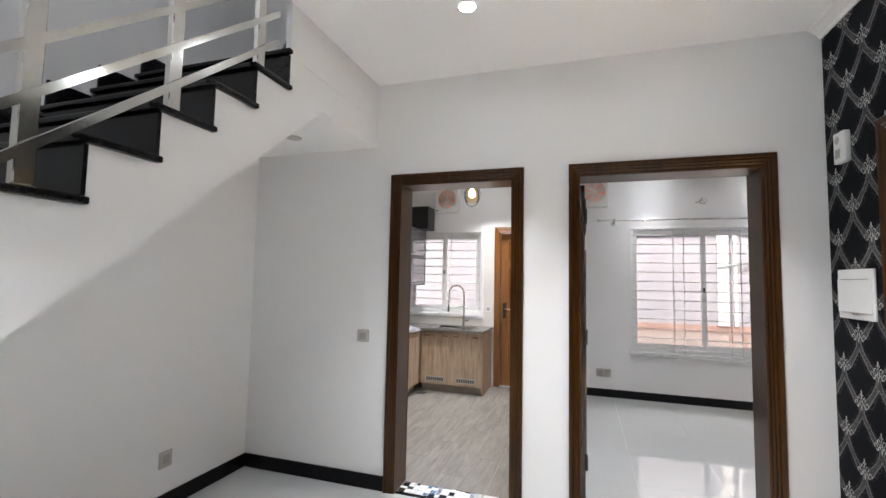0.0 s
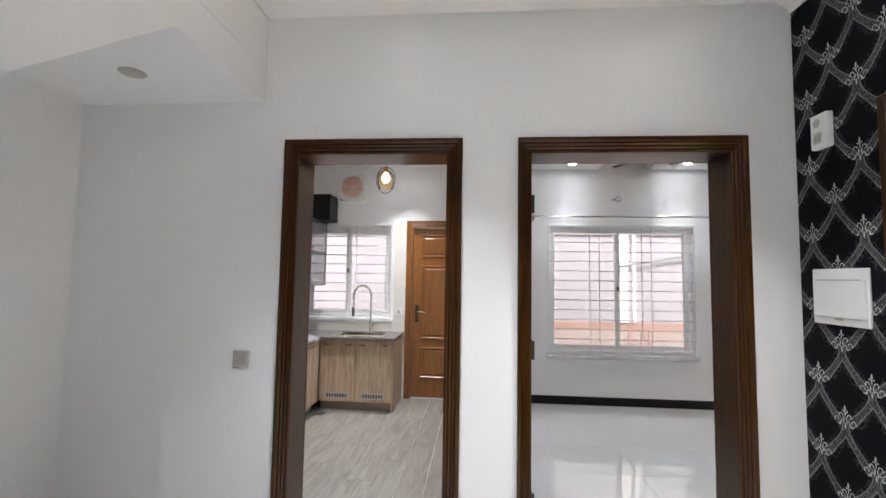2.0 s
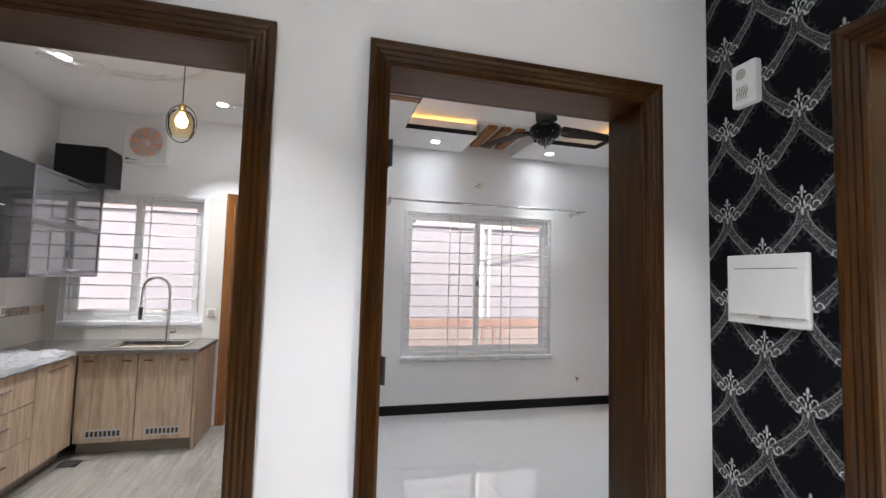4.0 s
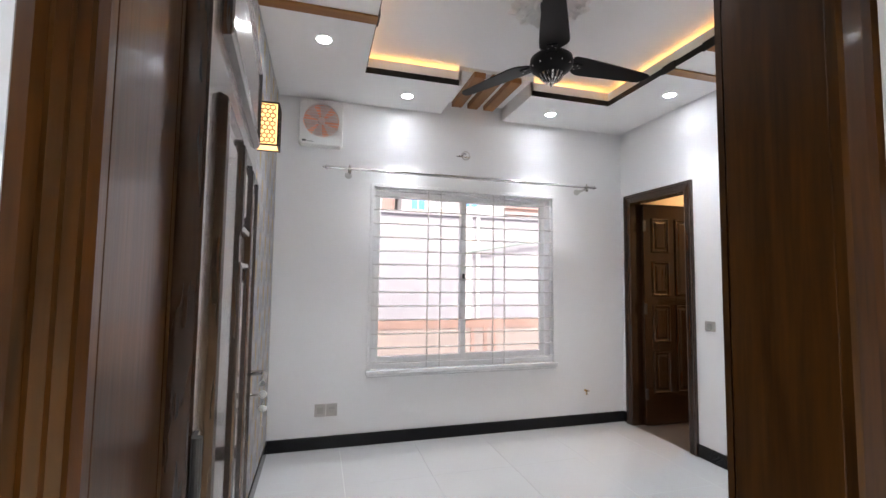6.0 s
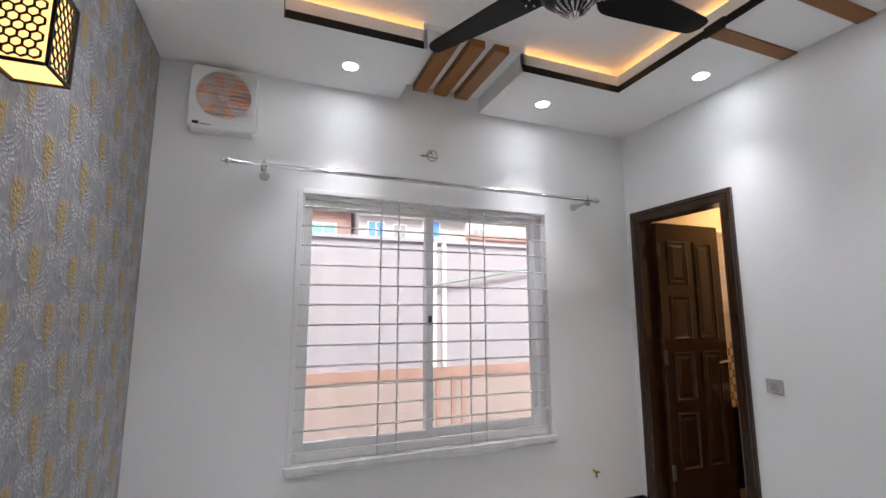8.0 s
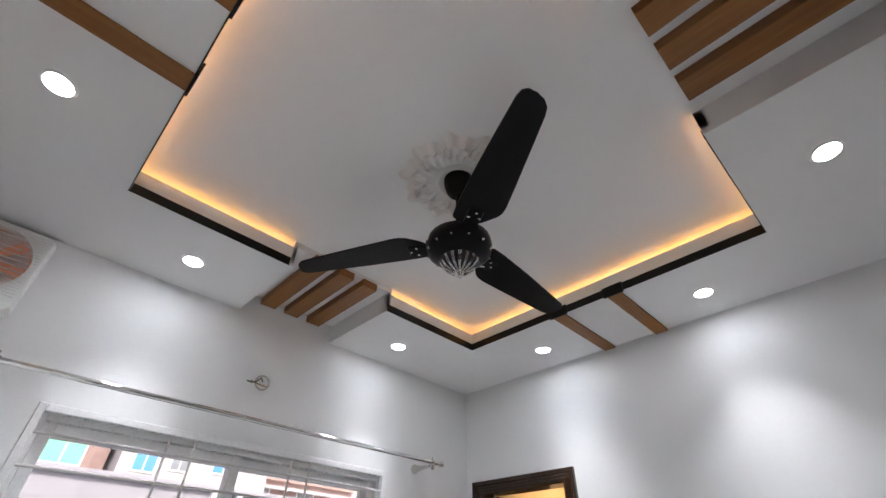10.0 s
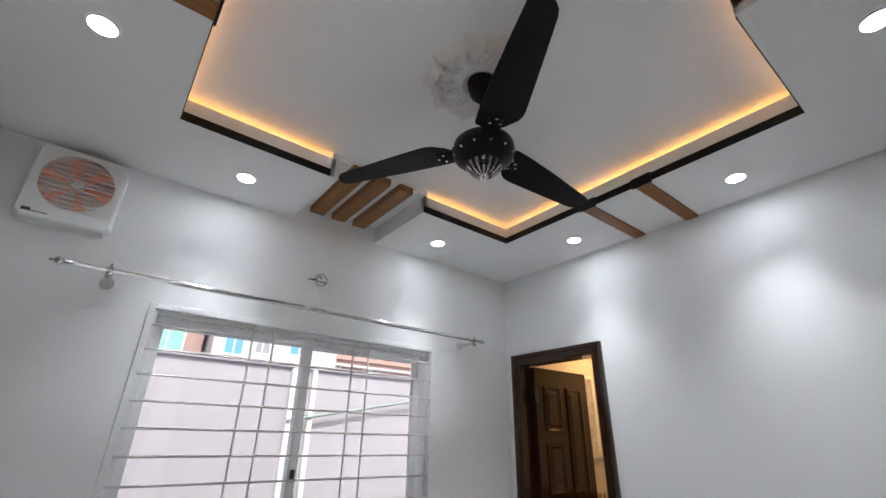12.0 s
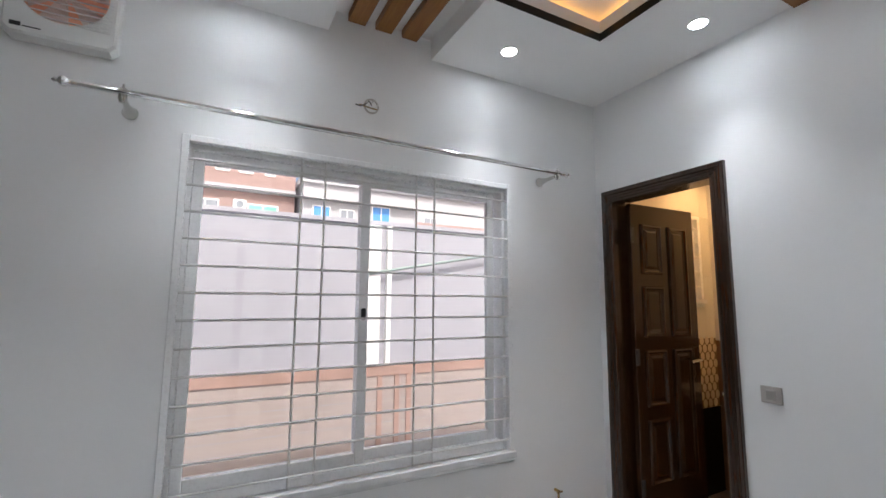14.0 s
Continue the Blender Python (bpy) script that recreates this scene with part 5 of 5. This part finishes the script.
for i in range(nx + 1):
    row = []
    for j in range(ny + 1):
        x, y = -2.10 + 0.515 * i / nx, 4.45 + 1.40 * j / ny
        p = Vector((x * 9, y * 9, 0.3))
        hgt = 0.008 + 0.075 * abs(noise.noise(p)) ** 1.2 + 0.03 * abs(noise.noise(p * 2.7)) + 0.015 * abs(noise.noise(p * 6))
        edge = min(1.0, 4.0 * min(i, nx - i) / nx, 6.0 * min(j, ny - j) / ny)
        x += 0.02 * noise.noise(p * 0.8 + Vector((5, 0, 0)))
        drop = -0.03 if i == nx else 0.0
        row.append(b.verts.new((min(x, -1.588) if i < nx else -1.590, y + 0.05 * noise.noise(p * 0.6), CT + 0.003 + hgt * (0.25 + 0.75 * edge) + drop)))
    grid.append(row)
for i in range(nx):
    for j in range(ny):
        b.faces.new((grid[i][j], grid[i + 1][j], grid[i + 1][j + 1], grid[i][j + 1]))
part("sheet", b, WRAP, wr)

# upper cabinets on the side wall
UX, UZ0, UZ1 = -1.80, 1.368, 2.165
for y0, y1, kind in ((5.54, 6.485, "glass"), (4.70, 5.537, "black"), (3.86, 4.697, "black")):
    un = thing("wall_cabinet", (XK, (y0 + y1) / 2, UZ0), "smoked glass fronted wall cabinet with chrome handles" if kind == "glass" else "glossy black wall cabinet", "cabinet", "kitchen wall cabinets")
    b = bmesh.new()
    for a in ((XK + 0.009, UX, y0, y1, UZ0, UZ0 + 0.018), (XK + 0.009, UX, y0, y1, UZ1 - 0.018, UZ1), (XK + 0.009, UX, y0, y0 + 0.018, UZ0 + 0.018, UZ1 - 0.018), (XK + 0.009, UX, y1 - 0.018, y1, UZ0 + 0.018, UZ1 - 0.018), (XK + 0.009, XK + 0.02, y0 + 0.018, y1 - 0.018, UZ0 + 0.018, UZ1 - 0.018)):
        box(b, *a)
    part("carcass", b, mat("grey_carcass", (0.16, 0.16, 0.17), 0.4) if kind == "glass" else BLACKGLOSS, un)
    half = (UZ1 - UZ0) / 2
    for j in range(2):
        z0 = UZ0 + j * half
        b = bmesh.new()
        if kind == "glass":
            for a in ((y0, y0 + 0.022, z0 + 0.002, z0 + half - 0.002), (y1 - 0.022, y1, z0 + 0.002, z0 + half - 0.002), (y0 + 0.022, y1 - 0.022, z0 + 0.002, z0 + 0.022), (y0 + 0.022, y1 - 0.022, z0 + half - 0.022, z0 + half - 0.002)):
                box(b, UX + 0.001, UX + 0.018, *a)
            d = part("door", b, mat("grey_aluminium_edge", (0.20, 0.20, 0.21), 0.35, 0.6), un, "lift-up glass door")
            part("pane", bx(UX + 0.006, UX + 0.012, y0 + 0.022, y1 - 0.022, z0 + 0.022, z0 + half - 0.022), SMOKEG, d, "smoked reflective glass")
        else:
            d = part("door", box(b, UX + 0.001, UX + 0.018, y0 + 0.002, y1 - 0.002, z0 + 0.002, z0 + half - 0.002, 0.001), BLACKGLOSS, un)
        b = bmesh.new()
        ym = (y0 + y1) / 2
        rod(b, (UX + 0.045, ym - 0.11, z0 + 0.06), (UX + 0.045, ym + 0.11, z0 + 0.06), 0.006)
        rod(b, (UX + 0.018, ym - 0.08, z0 + 0.06), (UX + 0.045, ym - 0.08, z0 + 0.06), 0.004), rod(b, (UX + 0.018, ym + 0.08, z0 + 0.06), (UX + 0.045, ym + 0.08, z0 + 0.06), 0.004)
        part("handle", b, CHROME, d, "chrome bar handle")
bx_top = thing("loft_box", (-1.85, 6.35, UZ1), "matt black box standing on the wall cabinet", "cabinet")
part("case", bx(-2.03, -1.655, 6.20, 6.49, UZ1 + 0.001, 2.485, bevel=0.003), BLACK, bx_top)
part("front", bx(-2.027, -1.658, 6.192, 6.199, UZ1 + 0.005, 2.481, bevel=0.002), BLACK, bx_top)

# pendant lamp
pl = thing("pendant_lamp", (-0.693, 4.891, 2.90), "amber glass pendant lamp with a lit bulb", "pendant lamp")
P = Matrix.Translation((-0.693, 4.891, 2.36))
b = bmesh.new()
lathe(b, [(0.0, 0.54), (0.05, 0.54), (0.048, 0.52), (0.0, 0.515)], 20, P)
part("canopy", b, BLACK, pl)
b = bmesh.new()
rod(b, (-0.693, 4.891, 2.47), (-0.693, 4.891, 2.88), 0.003, n=8)
part("cord", b, DKPLASTIC, pl)
b = bmesh.new()
lathe(b, [(0.0, 0.115), (0.02, 0.112), (0.024, 0.07), (0.02, 0.06), (0.0, 0.06)], 16, P)
part("socket", b, BRASS, pl, "brass lamp holder")
b = bmesh.new()
lathe(b, [(0.022, 0.075), (0.05, 0.065), (0.070, 0.035), (0.074, 0.0), (0.070, -0.05), (0.055, -0.085), (0.052, -0.085), (0.067, -0.05), (0.071, 0.0), (0.067, 0.034), (0.049, 0.062), (0.022, 0.072)], 28, P)
gl = part("shade", b, AMBER, pl, "amber glass bell shade", True)
gl.visible_shadow = False
b = bmesh.new()
lathe(b, [(0.0, 0.062), (0.015, 0.055), (0.032, 0.02), (0.034, 0.0), (0.026, -0.022), (0.0, -0.035)], 18, P)
part("bulb", b, BULB, pl, "glowing bulb", True)
b = bmesh.new()
tube(b, [tuple(P @ Vector((0.085 * math.sin(a), 0, 0.11 * math.cos(a) * (1.0 if math.cos(a) > 0 else 1.15)))) for a in [2 * math.pi * k / 40 for k in range(41)]], 0.003, 6)
part("ring", b, BLACK, pl, "thin black metal hoop")

# plaster scrolls on the kitchen ceiling
for cx, cy, r0 in ((-1.25, 5.25, 0.55), (-0.35, 5.9, 0.3)):
    orn = thing("plaster_ornament", (cx, cy, 2.90), "white moulded plaster scroll on the kitchen ceiling", "ceiling moulding", "kitchen ceiling scrolls")
    for k in range(3):
        b = bmesh.new()
        tube(b, [(cx + (r0 - 0.1 * k) * math.cos(a * 0.16 + k), cy + 0.7 * (r0 - 0.1 * k) * math.sin(a * 0.16 + k) + 0.02 * math.sin(a), 2.893) for a in range(18)], 0.016, 8)
        part("scroll", b, PLASTER, orn, smooth=True)

# floor drain
dr = thing("floor_drain", (-1.56, 5.79, 0), "small square steel floor drain by the cabinets", "floor drain")
part("frame", bx(-1.625, -1.495, 5.735, 5.845, 0.0005, 0.003), STEEL, dr)
part("grate", bx(-1.612, -1.508, 5.748, 5.832, 0.003, 0.004), DKPLASTIC, dr, "dark slotted grate")

# wall tiling in the kitchen: pale tiles with a mosaic band
def tile_field(parent, axis, a0, a1, z0, z1, tw, th, face, mt, holes=(), name="tile"):
    a = a0
    while a < a1 - 0.01:
        z = z0
        b1 = min(a + tw, a1)
        while z < z1 - 0.005:
            zz = min(z + th, z1)
            cells = [(a, b1, z, zz)]
            for h in holes:
                nxt = []
                for c in cells:
                    if c[1] <= h[0] or c[0] >= h[1] or c[3] <= h[2] or c[2] >= h[3]:
                        nxt.append(c)
                        continue
                    if c[0] < h[0]:
                        nxt.append((c[0], h[0], c[2], c[3]))
                    if c[1] > h[1]:
                        nxt.append((h[1], c[1], c[2], c[3]))
                    lo, hi = max(c[0], h[0]), min(c[1], h[1])
                    if c[2] < h[2]:
                        nxt.append((lo, hi, c[2], h[2]))
                    if c[3] > h[3]:
                        nxt.append((lo, hi, h[3], c[3]))
                cells = nxt
            for c in cells:
                if c[1] - c[0] > 0.008 and c[3] - c[2] > 0.008:
                    g = 0.0008
                    if axis == "y":
                        q = bx(c[0] + g, c[1] - g, face - 0.007, face - 0.0005, c[2] + g, c[3] - g)
                    else:
                        q = bx(face + 0.0005, face + 0.007, c[0] + g, c[1] - g, c[2] + g, c[3] - g)
                    part(name, q, mt, parent)
            z = zz
        a = b1


tb = slab("kitchen_tiling_back", bx(XK + 0.0005, -0.76, YB - 0.0012, YB - 0.0004, 2.146, 2.150), GROUT, "pale cream wall tiles round the kitchen window", "wall tiles")
tile_field(tb, "y", XK + 0.008, -0.756, CT + 0.001, 2.15, 0.60, 0.30, YB, CREAM, [(KW[0] - 0.03, KW[1] + 0.025, KW[2] - 0.065, 2.3)])
ts = slab("kitchen_tiling_side", bx(XK + 0.0004, XK + 0.0012, 3.5, 6.49, 1.366, 1.368), GROUT, "pale wall tiles with a beige mosaic band", "wall tiles")
tile_field(ts, "x", 3.6, 6.495, CT + 0.001, 1.05, 0.60, 0.24, XK, CREAM)
tile_field(ts, "x", 3.6, 6.495, 1.05, 1.12, 0.15, 0.07, XK, MOSA, name="mosaic_tile")
tile_field(ts, "x", 3.6, 6.495, 1.12, 1.367, 0.60, 0.25, XK, CREAM)

# ---- bathroom ----
bt = slab("bathroom_tiling", bx(4.799, 4.7996, 5.0, YB - 0.001, 1.150, 1.152), GROUT, "cream and brown pebble patterned bathroom tiles", "wall tiles")
HEXD, HEXL = mat("brown_pebble_tile", (0.16, 0.09, 0.05), 0.3, var=0.2), mat("cream_pebble_tile", (0.62, 0.52, 0.40), 0.3, var=0.1)
for z0, z1 in ((1.41, 1.90), (1.90, 2.39), (1.152, 1.41)):
    for y0, y1 in ((5.03, 5.52), (5.52, 6.01), (6.01, YB - 0.002)):
        part("tile", bx(4.792, 4.7985, y0 + 0.001, y1 - 0.001, z0 + 0.001, z1 - 0.001), CREAM, bt)
# one dark sheet from the floor up to 0.638
part("tile", bx(4.792, 4.7985, 5.03, YB - 0.002, 0.0, 0.638), HEXD, bt, "dark brown sheet on the lowest part of the wall")
part("tile", bx(4.7935, 4.7985, 5.03, YB - 0.002, 0.640, 1.150), HEXD, bt, "dark brown pebble ground")
hexv = [(math.cos(math.pi * k / 4 + math.pi / 8), math.sin(math.pi * k / 4 + math.pi / 8)) for k in range(8)]
for j in range(8):
    for i in range(9):
        y, z = 5.98 + 0.066 * i + 0.033 * (j % 2), 0.672 + 0.062 * j
        if z < 1.13 and y < YB - 0.03:
            b = bmesh.new()
            prism(b, [(0.024 * c, 0.034 * s) for c, s in hexv], Matrix(((0, 0, -1, 4.7934), (1, 0, 0, y), (0, 1, 0, z), (0, 0, 0, 1))), 0.004)
            part("pebble", b, HEXL, bt)
bn = slab("bathroom_tiling_back", bx(3.63, 4.79, YB - 0.0012, YB - 0.0004, 1.150, 1.152), GROUT, "cream tiles over a brown pebble band", "wall tiles")
tile_field(bn, "y", 3.63, 4.79, 1.172, 2.59, 0.60, 0.49, YB, CREAM, [(TW[0] - 0.01, TW[1] + 0.01, TW[2] - 0.06, TW[3] + 0.01)])
# the back wall is black up to the same height
part("tile", bx(3.63, 4.79, YB - 0.008, YB - 0.001, 0.0, 0.638), GRANITE, bn, "black sheet on the lowest part of the wall")
part("tile", bx(3.63, 4.79, YB - 0.0055, YB - 0.001, 0.640, 1.170), HEXD, bn, "dark brown pebble ground")
for j in range(9):
    for i in range(8):
        x, z = 4.27 + 0.066 * i + 0.033 * (j % 2), 0.672 + 0.060 * j
        b = bmesh.new()
        prism(b, [(0.024 * c, 0.034 * s) for c, s in hexv], Matrix(((1, 0, 0, x), (0, 0, -1, YB - 0.0054), (0, 1, 0, z), (0, 0, 0, 1))), 0.004)
        part("pebble", b, HEXL, bn)
ba = thing("wash_basin", (4.62, 6.12, 0.0), "white ceramic pedestal wash basin", "wash basin")
b = bmesh.new()
lathe(b, [(0.0, 0.68), (0.10, 0.69), (0.19, 0.75), (0.215, 0.80), (0.205, 0.805), (0.18, 0.77), (0.10, 0.72), (0.0, 0.71)], 28, Matrix.Translation((4.57, 6.10, 0)))
part("bowl", b, WPLASTIC, ba, smooth=True)
b = bmesh.new()
lathe(b, [(0.0, 0.0), (0.10, 0.0), (0.075, 0.1), (0.065, 0.6), (0.09, 0.69), (0.0, 0.69)], 20, Matrix.Translation((4.57, 6.10, 0)))
part("pedestal", b, mat("dark_brown_ceramic", (0.05, 0.035, 0.03), 0.25), ba, "dark pedestal", True)

# ---- outside ----
LAV, SAL, TER = mat("pale_lavender_render", (0.36, 0.355, 0.395), 0.8, var=0.04, scale=0.7), mat("salmon_tile_render", (0.38, 0.315, 0.29), 0.6, var=0.06, scale=2), mat("terracotta_band", (0.37, 0.24, 0.20), 0.6, var=0.12, scale=3)
bw = thing("boundary_wall", (2.0, 9.0, -0.1), "pale lavender boundary wall with a salmon base and terracotta band", "boundary wall")
part("wall_body", bx(-14, 16, 9.0, 9.2, -0.1, 2.30), LAV, bw)
part("coping", bx(-14, 16, 8.97, 9.23, 2.30, 2.345), LAV, bw)
part("base_course", bx(-14, 16, 8.975, 8.999, -0.1, 0.635), SAL, bw, "salmon tiled base")
part("band", bx(-14, 16, 8.965, 8.999, 0.636, 0.755), TER, bw, "terracotta tile band")
for x in (2.78, 2.98, 3.12):
    part("pilaster", bx(x, x + 0.055, 8.955, 8.974, -0.1, 0.634), TER, bw, "narrow terracotta strip")
for k in range(5):
    part("joint", bx(-14, 16, 8.9735, 8.9748, 0.02 + 0.12 * k, 0.026 + 0.12 * k), LAV, bw)
# pale upright reflections of the window glass, built as white strips on the wall
for x, w in ((2.62, 0.16), (2.86, 0.05)):
    part("buttress", bx(x, x + w, 8.94, 8.9995, 0.76, 2.29), mat("white_glass_reflection", (0.82, 0.81, 0.80), 0.8), bw, "white strip standing in for reflections in the window glass")
hb = thing("handrail_pipe", (3.3, 8.5, 1.75), "grey green metal pipe slanting along the boundary wall", "pipe")
b = bmesh.new()
rod(b, (2.62, 8.93, 1.74), (4.35, 8.93, 2.05), 0.016)
part("pipe", b, mat("grey_green_paint", (0.22, 0.28, 0.26), 0.5), hb)
for x, z in ((2.66, 1.745), (4.3, 2.04)):
    part("clip", bx(x - 0.02, x + 0.02, 8.93, 9.0, z - 0.02, z + 0.02), STEEL, hb)


def house(x0, x1, y, z1, colour, label, wins, storeys=(), roof=True):
    ob = thing("house", ((x0 + x1) / 2, y, -0.1), label, "house", "houses beyond the wall")
    part("wall", bx(x0, x1, y, y + 8, -0.1, z1), colour, ob)
    part("parapet", bx(x0 - 0.1, x1 + 0.1, y - 0.12, y + 8.1, z1, z1 + 0.25), colour, ob)
    for z in storeys:
        part("ledge", bx(x0, x1, y - 0.25, y - 0.001, z, z + 0.12), PALEG, ob, "pale projecting ledge")
    for x, z, w, h, g in wins:
        wn_ = part("window", bx(x, x + w, y - 0.03, y - 0.001, z, z + h), UPVC, ob)
        part("pane", bx(x + 0.05, x + w / 2 - 0.02, y - 0.036, y - 0.031, z + 0.05, z + h - 0.05), g, wn_)
        part("pane", bx(x + w / 2 + 0.02, x + w - 0.05, y - 0.036, y - 0.031, z + 0.05, z + h - 0.05), g, wn_)
    return ob


PALEG = mat("pale_grey_render", (0.44, 0.43, 0.45), 0.8, var=0.05, scale=0.5)
PINKB = mat("pinkish_brick_render", (0.34, 0.23, 0.21), 0.8, var=0.12, scale=4)
BLUEG, GREENG = mat("blue_window_glass", (0.10, 0.30, 0.70), 0.15, bump=0), mat("green_window_shade", (0.18, 0.55, 0.40), 0.4, bump=0)
GREYG = mat("grey_window_glass", (0.25, 0.27, 0.30), 0.15, bump=0)
h1 = house(-9.0, 3.75, 22.0, 7.2, PINKB, "pinkish brick house with a green shaded window", [(2.05, 4.3, 1.1, 0.75, GREENG), (0.2, 4.4, 0.9, 0.7, GREYG), (-2.5, 4.3, 1.2, 0.9, GREYG), (0.9, 6.2, 0.5, 0.35, PALEG), (1.7, 6.2, 0.5, 0.35, PALEG), (2.6, 6.2, 0.4, 0.35, PALEG)], (5.55,))
ac = part("air_conditioner", bx(1.55, 2.0, 21.6, 21.999, 4.75, 5.1, bevel=0.03), WPLASTIC, h1, "white outdoor cooling unit")
b = bmesh.new()
rod(b, (1.78, 21.59, 4.92), (1.78, 21.6, 4.92), 0.13, n=20)
part("fan_grille", b, GREYG, ac, "round grey grille")
house(3.9, 8.6, 21.0, 5.9, PALEG, "pale grey house with blue windows", [(4.25, 4.25, 0.7, 0.8, BLUEG), (6.6, 4.5, 0.8, 0.75, BLUEG), (5.3, 4.4, 0.6, 0.6, GREYG)], (5.25,))
house(9.0, 15.0, 25.0, 5.3, PINKB, "low house with a pinkish roof edge", [(9.9, 4.4, 0.8, 0.6, GREYG), (12.0, 4.3, 0.9, 0.7, GREYG)], (4.95,))
# made-up block: its sunlit pale front stands in for the whitish sky
house(8.8, 24.0, 34.0, 13.0, PALEG, "added tall pale block standing in for white sky", [(11.0, 6.8, 1.2, 1.0, GREYG), (15.0, 6.8, 1.2, 1.0, GREYG)], (6.2, 9.4))
house(-22.0, -10.0, 24.0, 6.5, PALEG, "plain pale grey house", [(-14.0, 4.0, 1.0, 0.9, GREYG)], (3.2,))

# ---- floor pieces ----
def pieces(name, parent, x0, x1, y0, y1, w, l, ox, oy, mt, joint=0.0012, stagger=0.0, top=0.0):
    i0 = math.floor((x0 - ox) / w)
    i = i0
    while ox + i * w < x1:
        a0, a1 = max(x0, ox + i * w), min(x1, ox + (i + 1) * w)
        yy = oy + ((i * stagger) % 1.0) * l
        j = math.floor((y0 - yy) / l)
        while yy + j * l < y1:
            b0, b1 = max(y0, yy + j * l), min(y1, yy + (j + 1) * l)
            if a1 - a0 > 0.006 and b1 - b0 > 0.006:
                part(name, bx(a0 + joint, a1 - joint, b0 + joint, b1 - joint, top - 0.008, top), mt, parent)
            j += 1
        i += 1


# mosaic threshold strip of the kitchen doorway
th = thing("door_threshold", (-0.42, 3.40, 0), "black white and mirror mosaic threshold strip", "threshold")
part("border", bx(KD[0] + 0.002, KD[1] - 0.002, YN + 0.004, YN + 0.03, -0.003, 0.004), GRANITE, th)
rnd = random.Random(5)
x = KD[0] + 0.004
MIRROR = mat("mirror_chip", (0.85, 0.86, 0.87), 0.05, 1.0, bump=0.0)
WHITEM = mat("white_marble_chip", (0.75, 0.75, 0.74), 0.2)
while x < KD[1] - 0.02:
    w = rnd.uniform(0.03, 0.06)
    y = YN + 0.032
    while y < YI - 0.02:
        l = rnd.uniform(0.03, 0.06)
        x1c, y1c = min(x + w, KD[1] - 0.003), min(y + l, YI - 0.004)
        s = rnd.uniform(-0.008, 0.008)
        b = bmesh.new()
        prism(b, [(x + 0.002, y + 0.002 + max(0, s)), (x1c - 0.002, y + 0.002 + max(0, -s)), (x1c - 0.002, y1c - 0.002), (x + 0.002, y1c - 0.002)], Matrix.Translation((0, 0, -0.003)), 0.007)
        part("mosaic_chip", b, rnd.choice((GRANITE, WHITEM, WHITEM, MIRROR, MIRROR)), th)
        y += l
    x += w
pieces("plank", floor_kit, XK, XP, YI, YB, 0.198, 1.0, -0.62, 3.7, PLANK, 0.0012, 0.37)
pieces("tile", floor_bed, XB, XR, YN, YB, 0.604, 0.604, 0.79, 3.42, TILE, 0.0006)
pieces("tile", floor_hall, -2.07, 1.67, -2.6, YN, 0.604, 0.604, 0.79, 3.42, TILE, 0.0006)
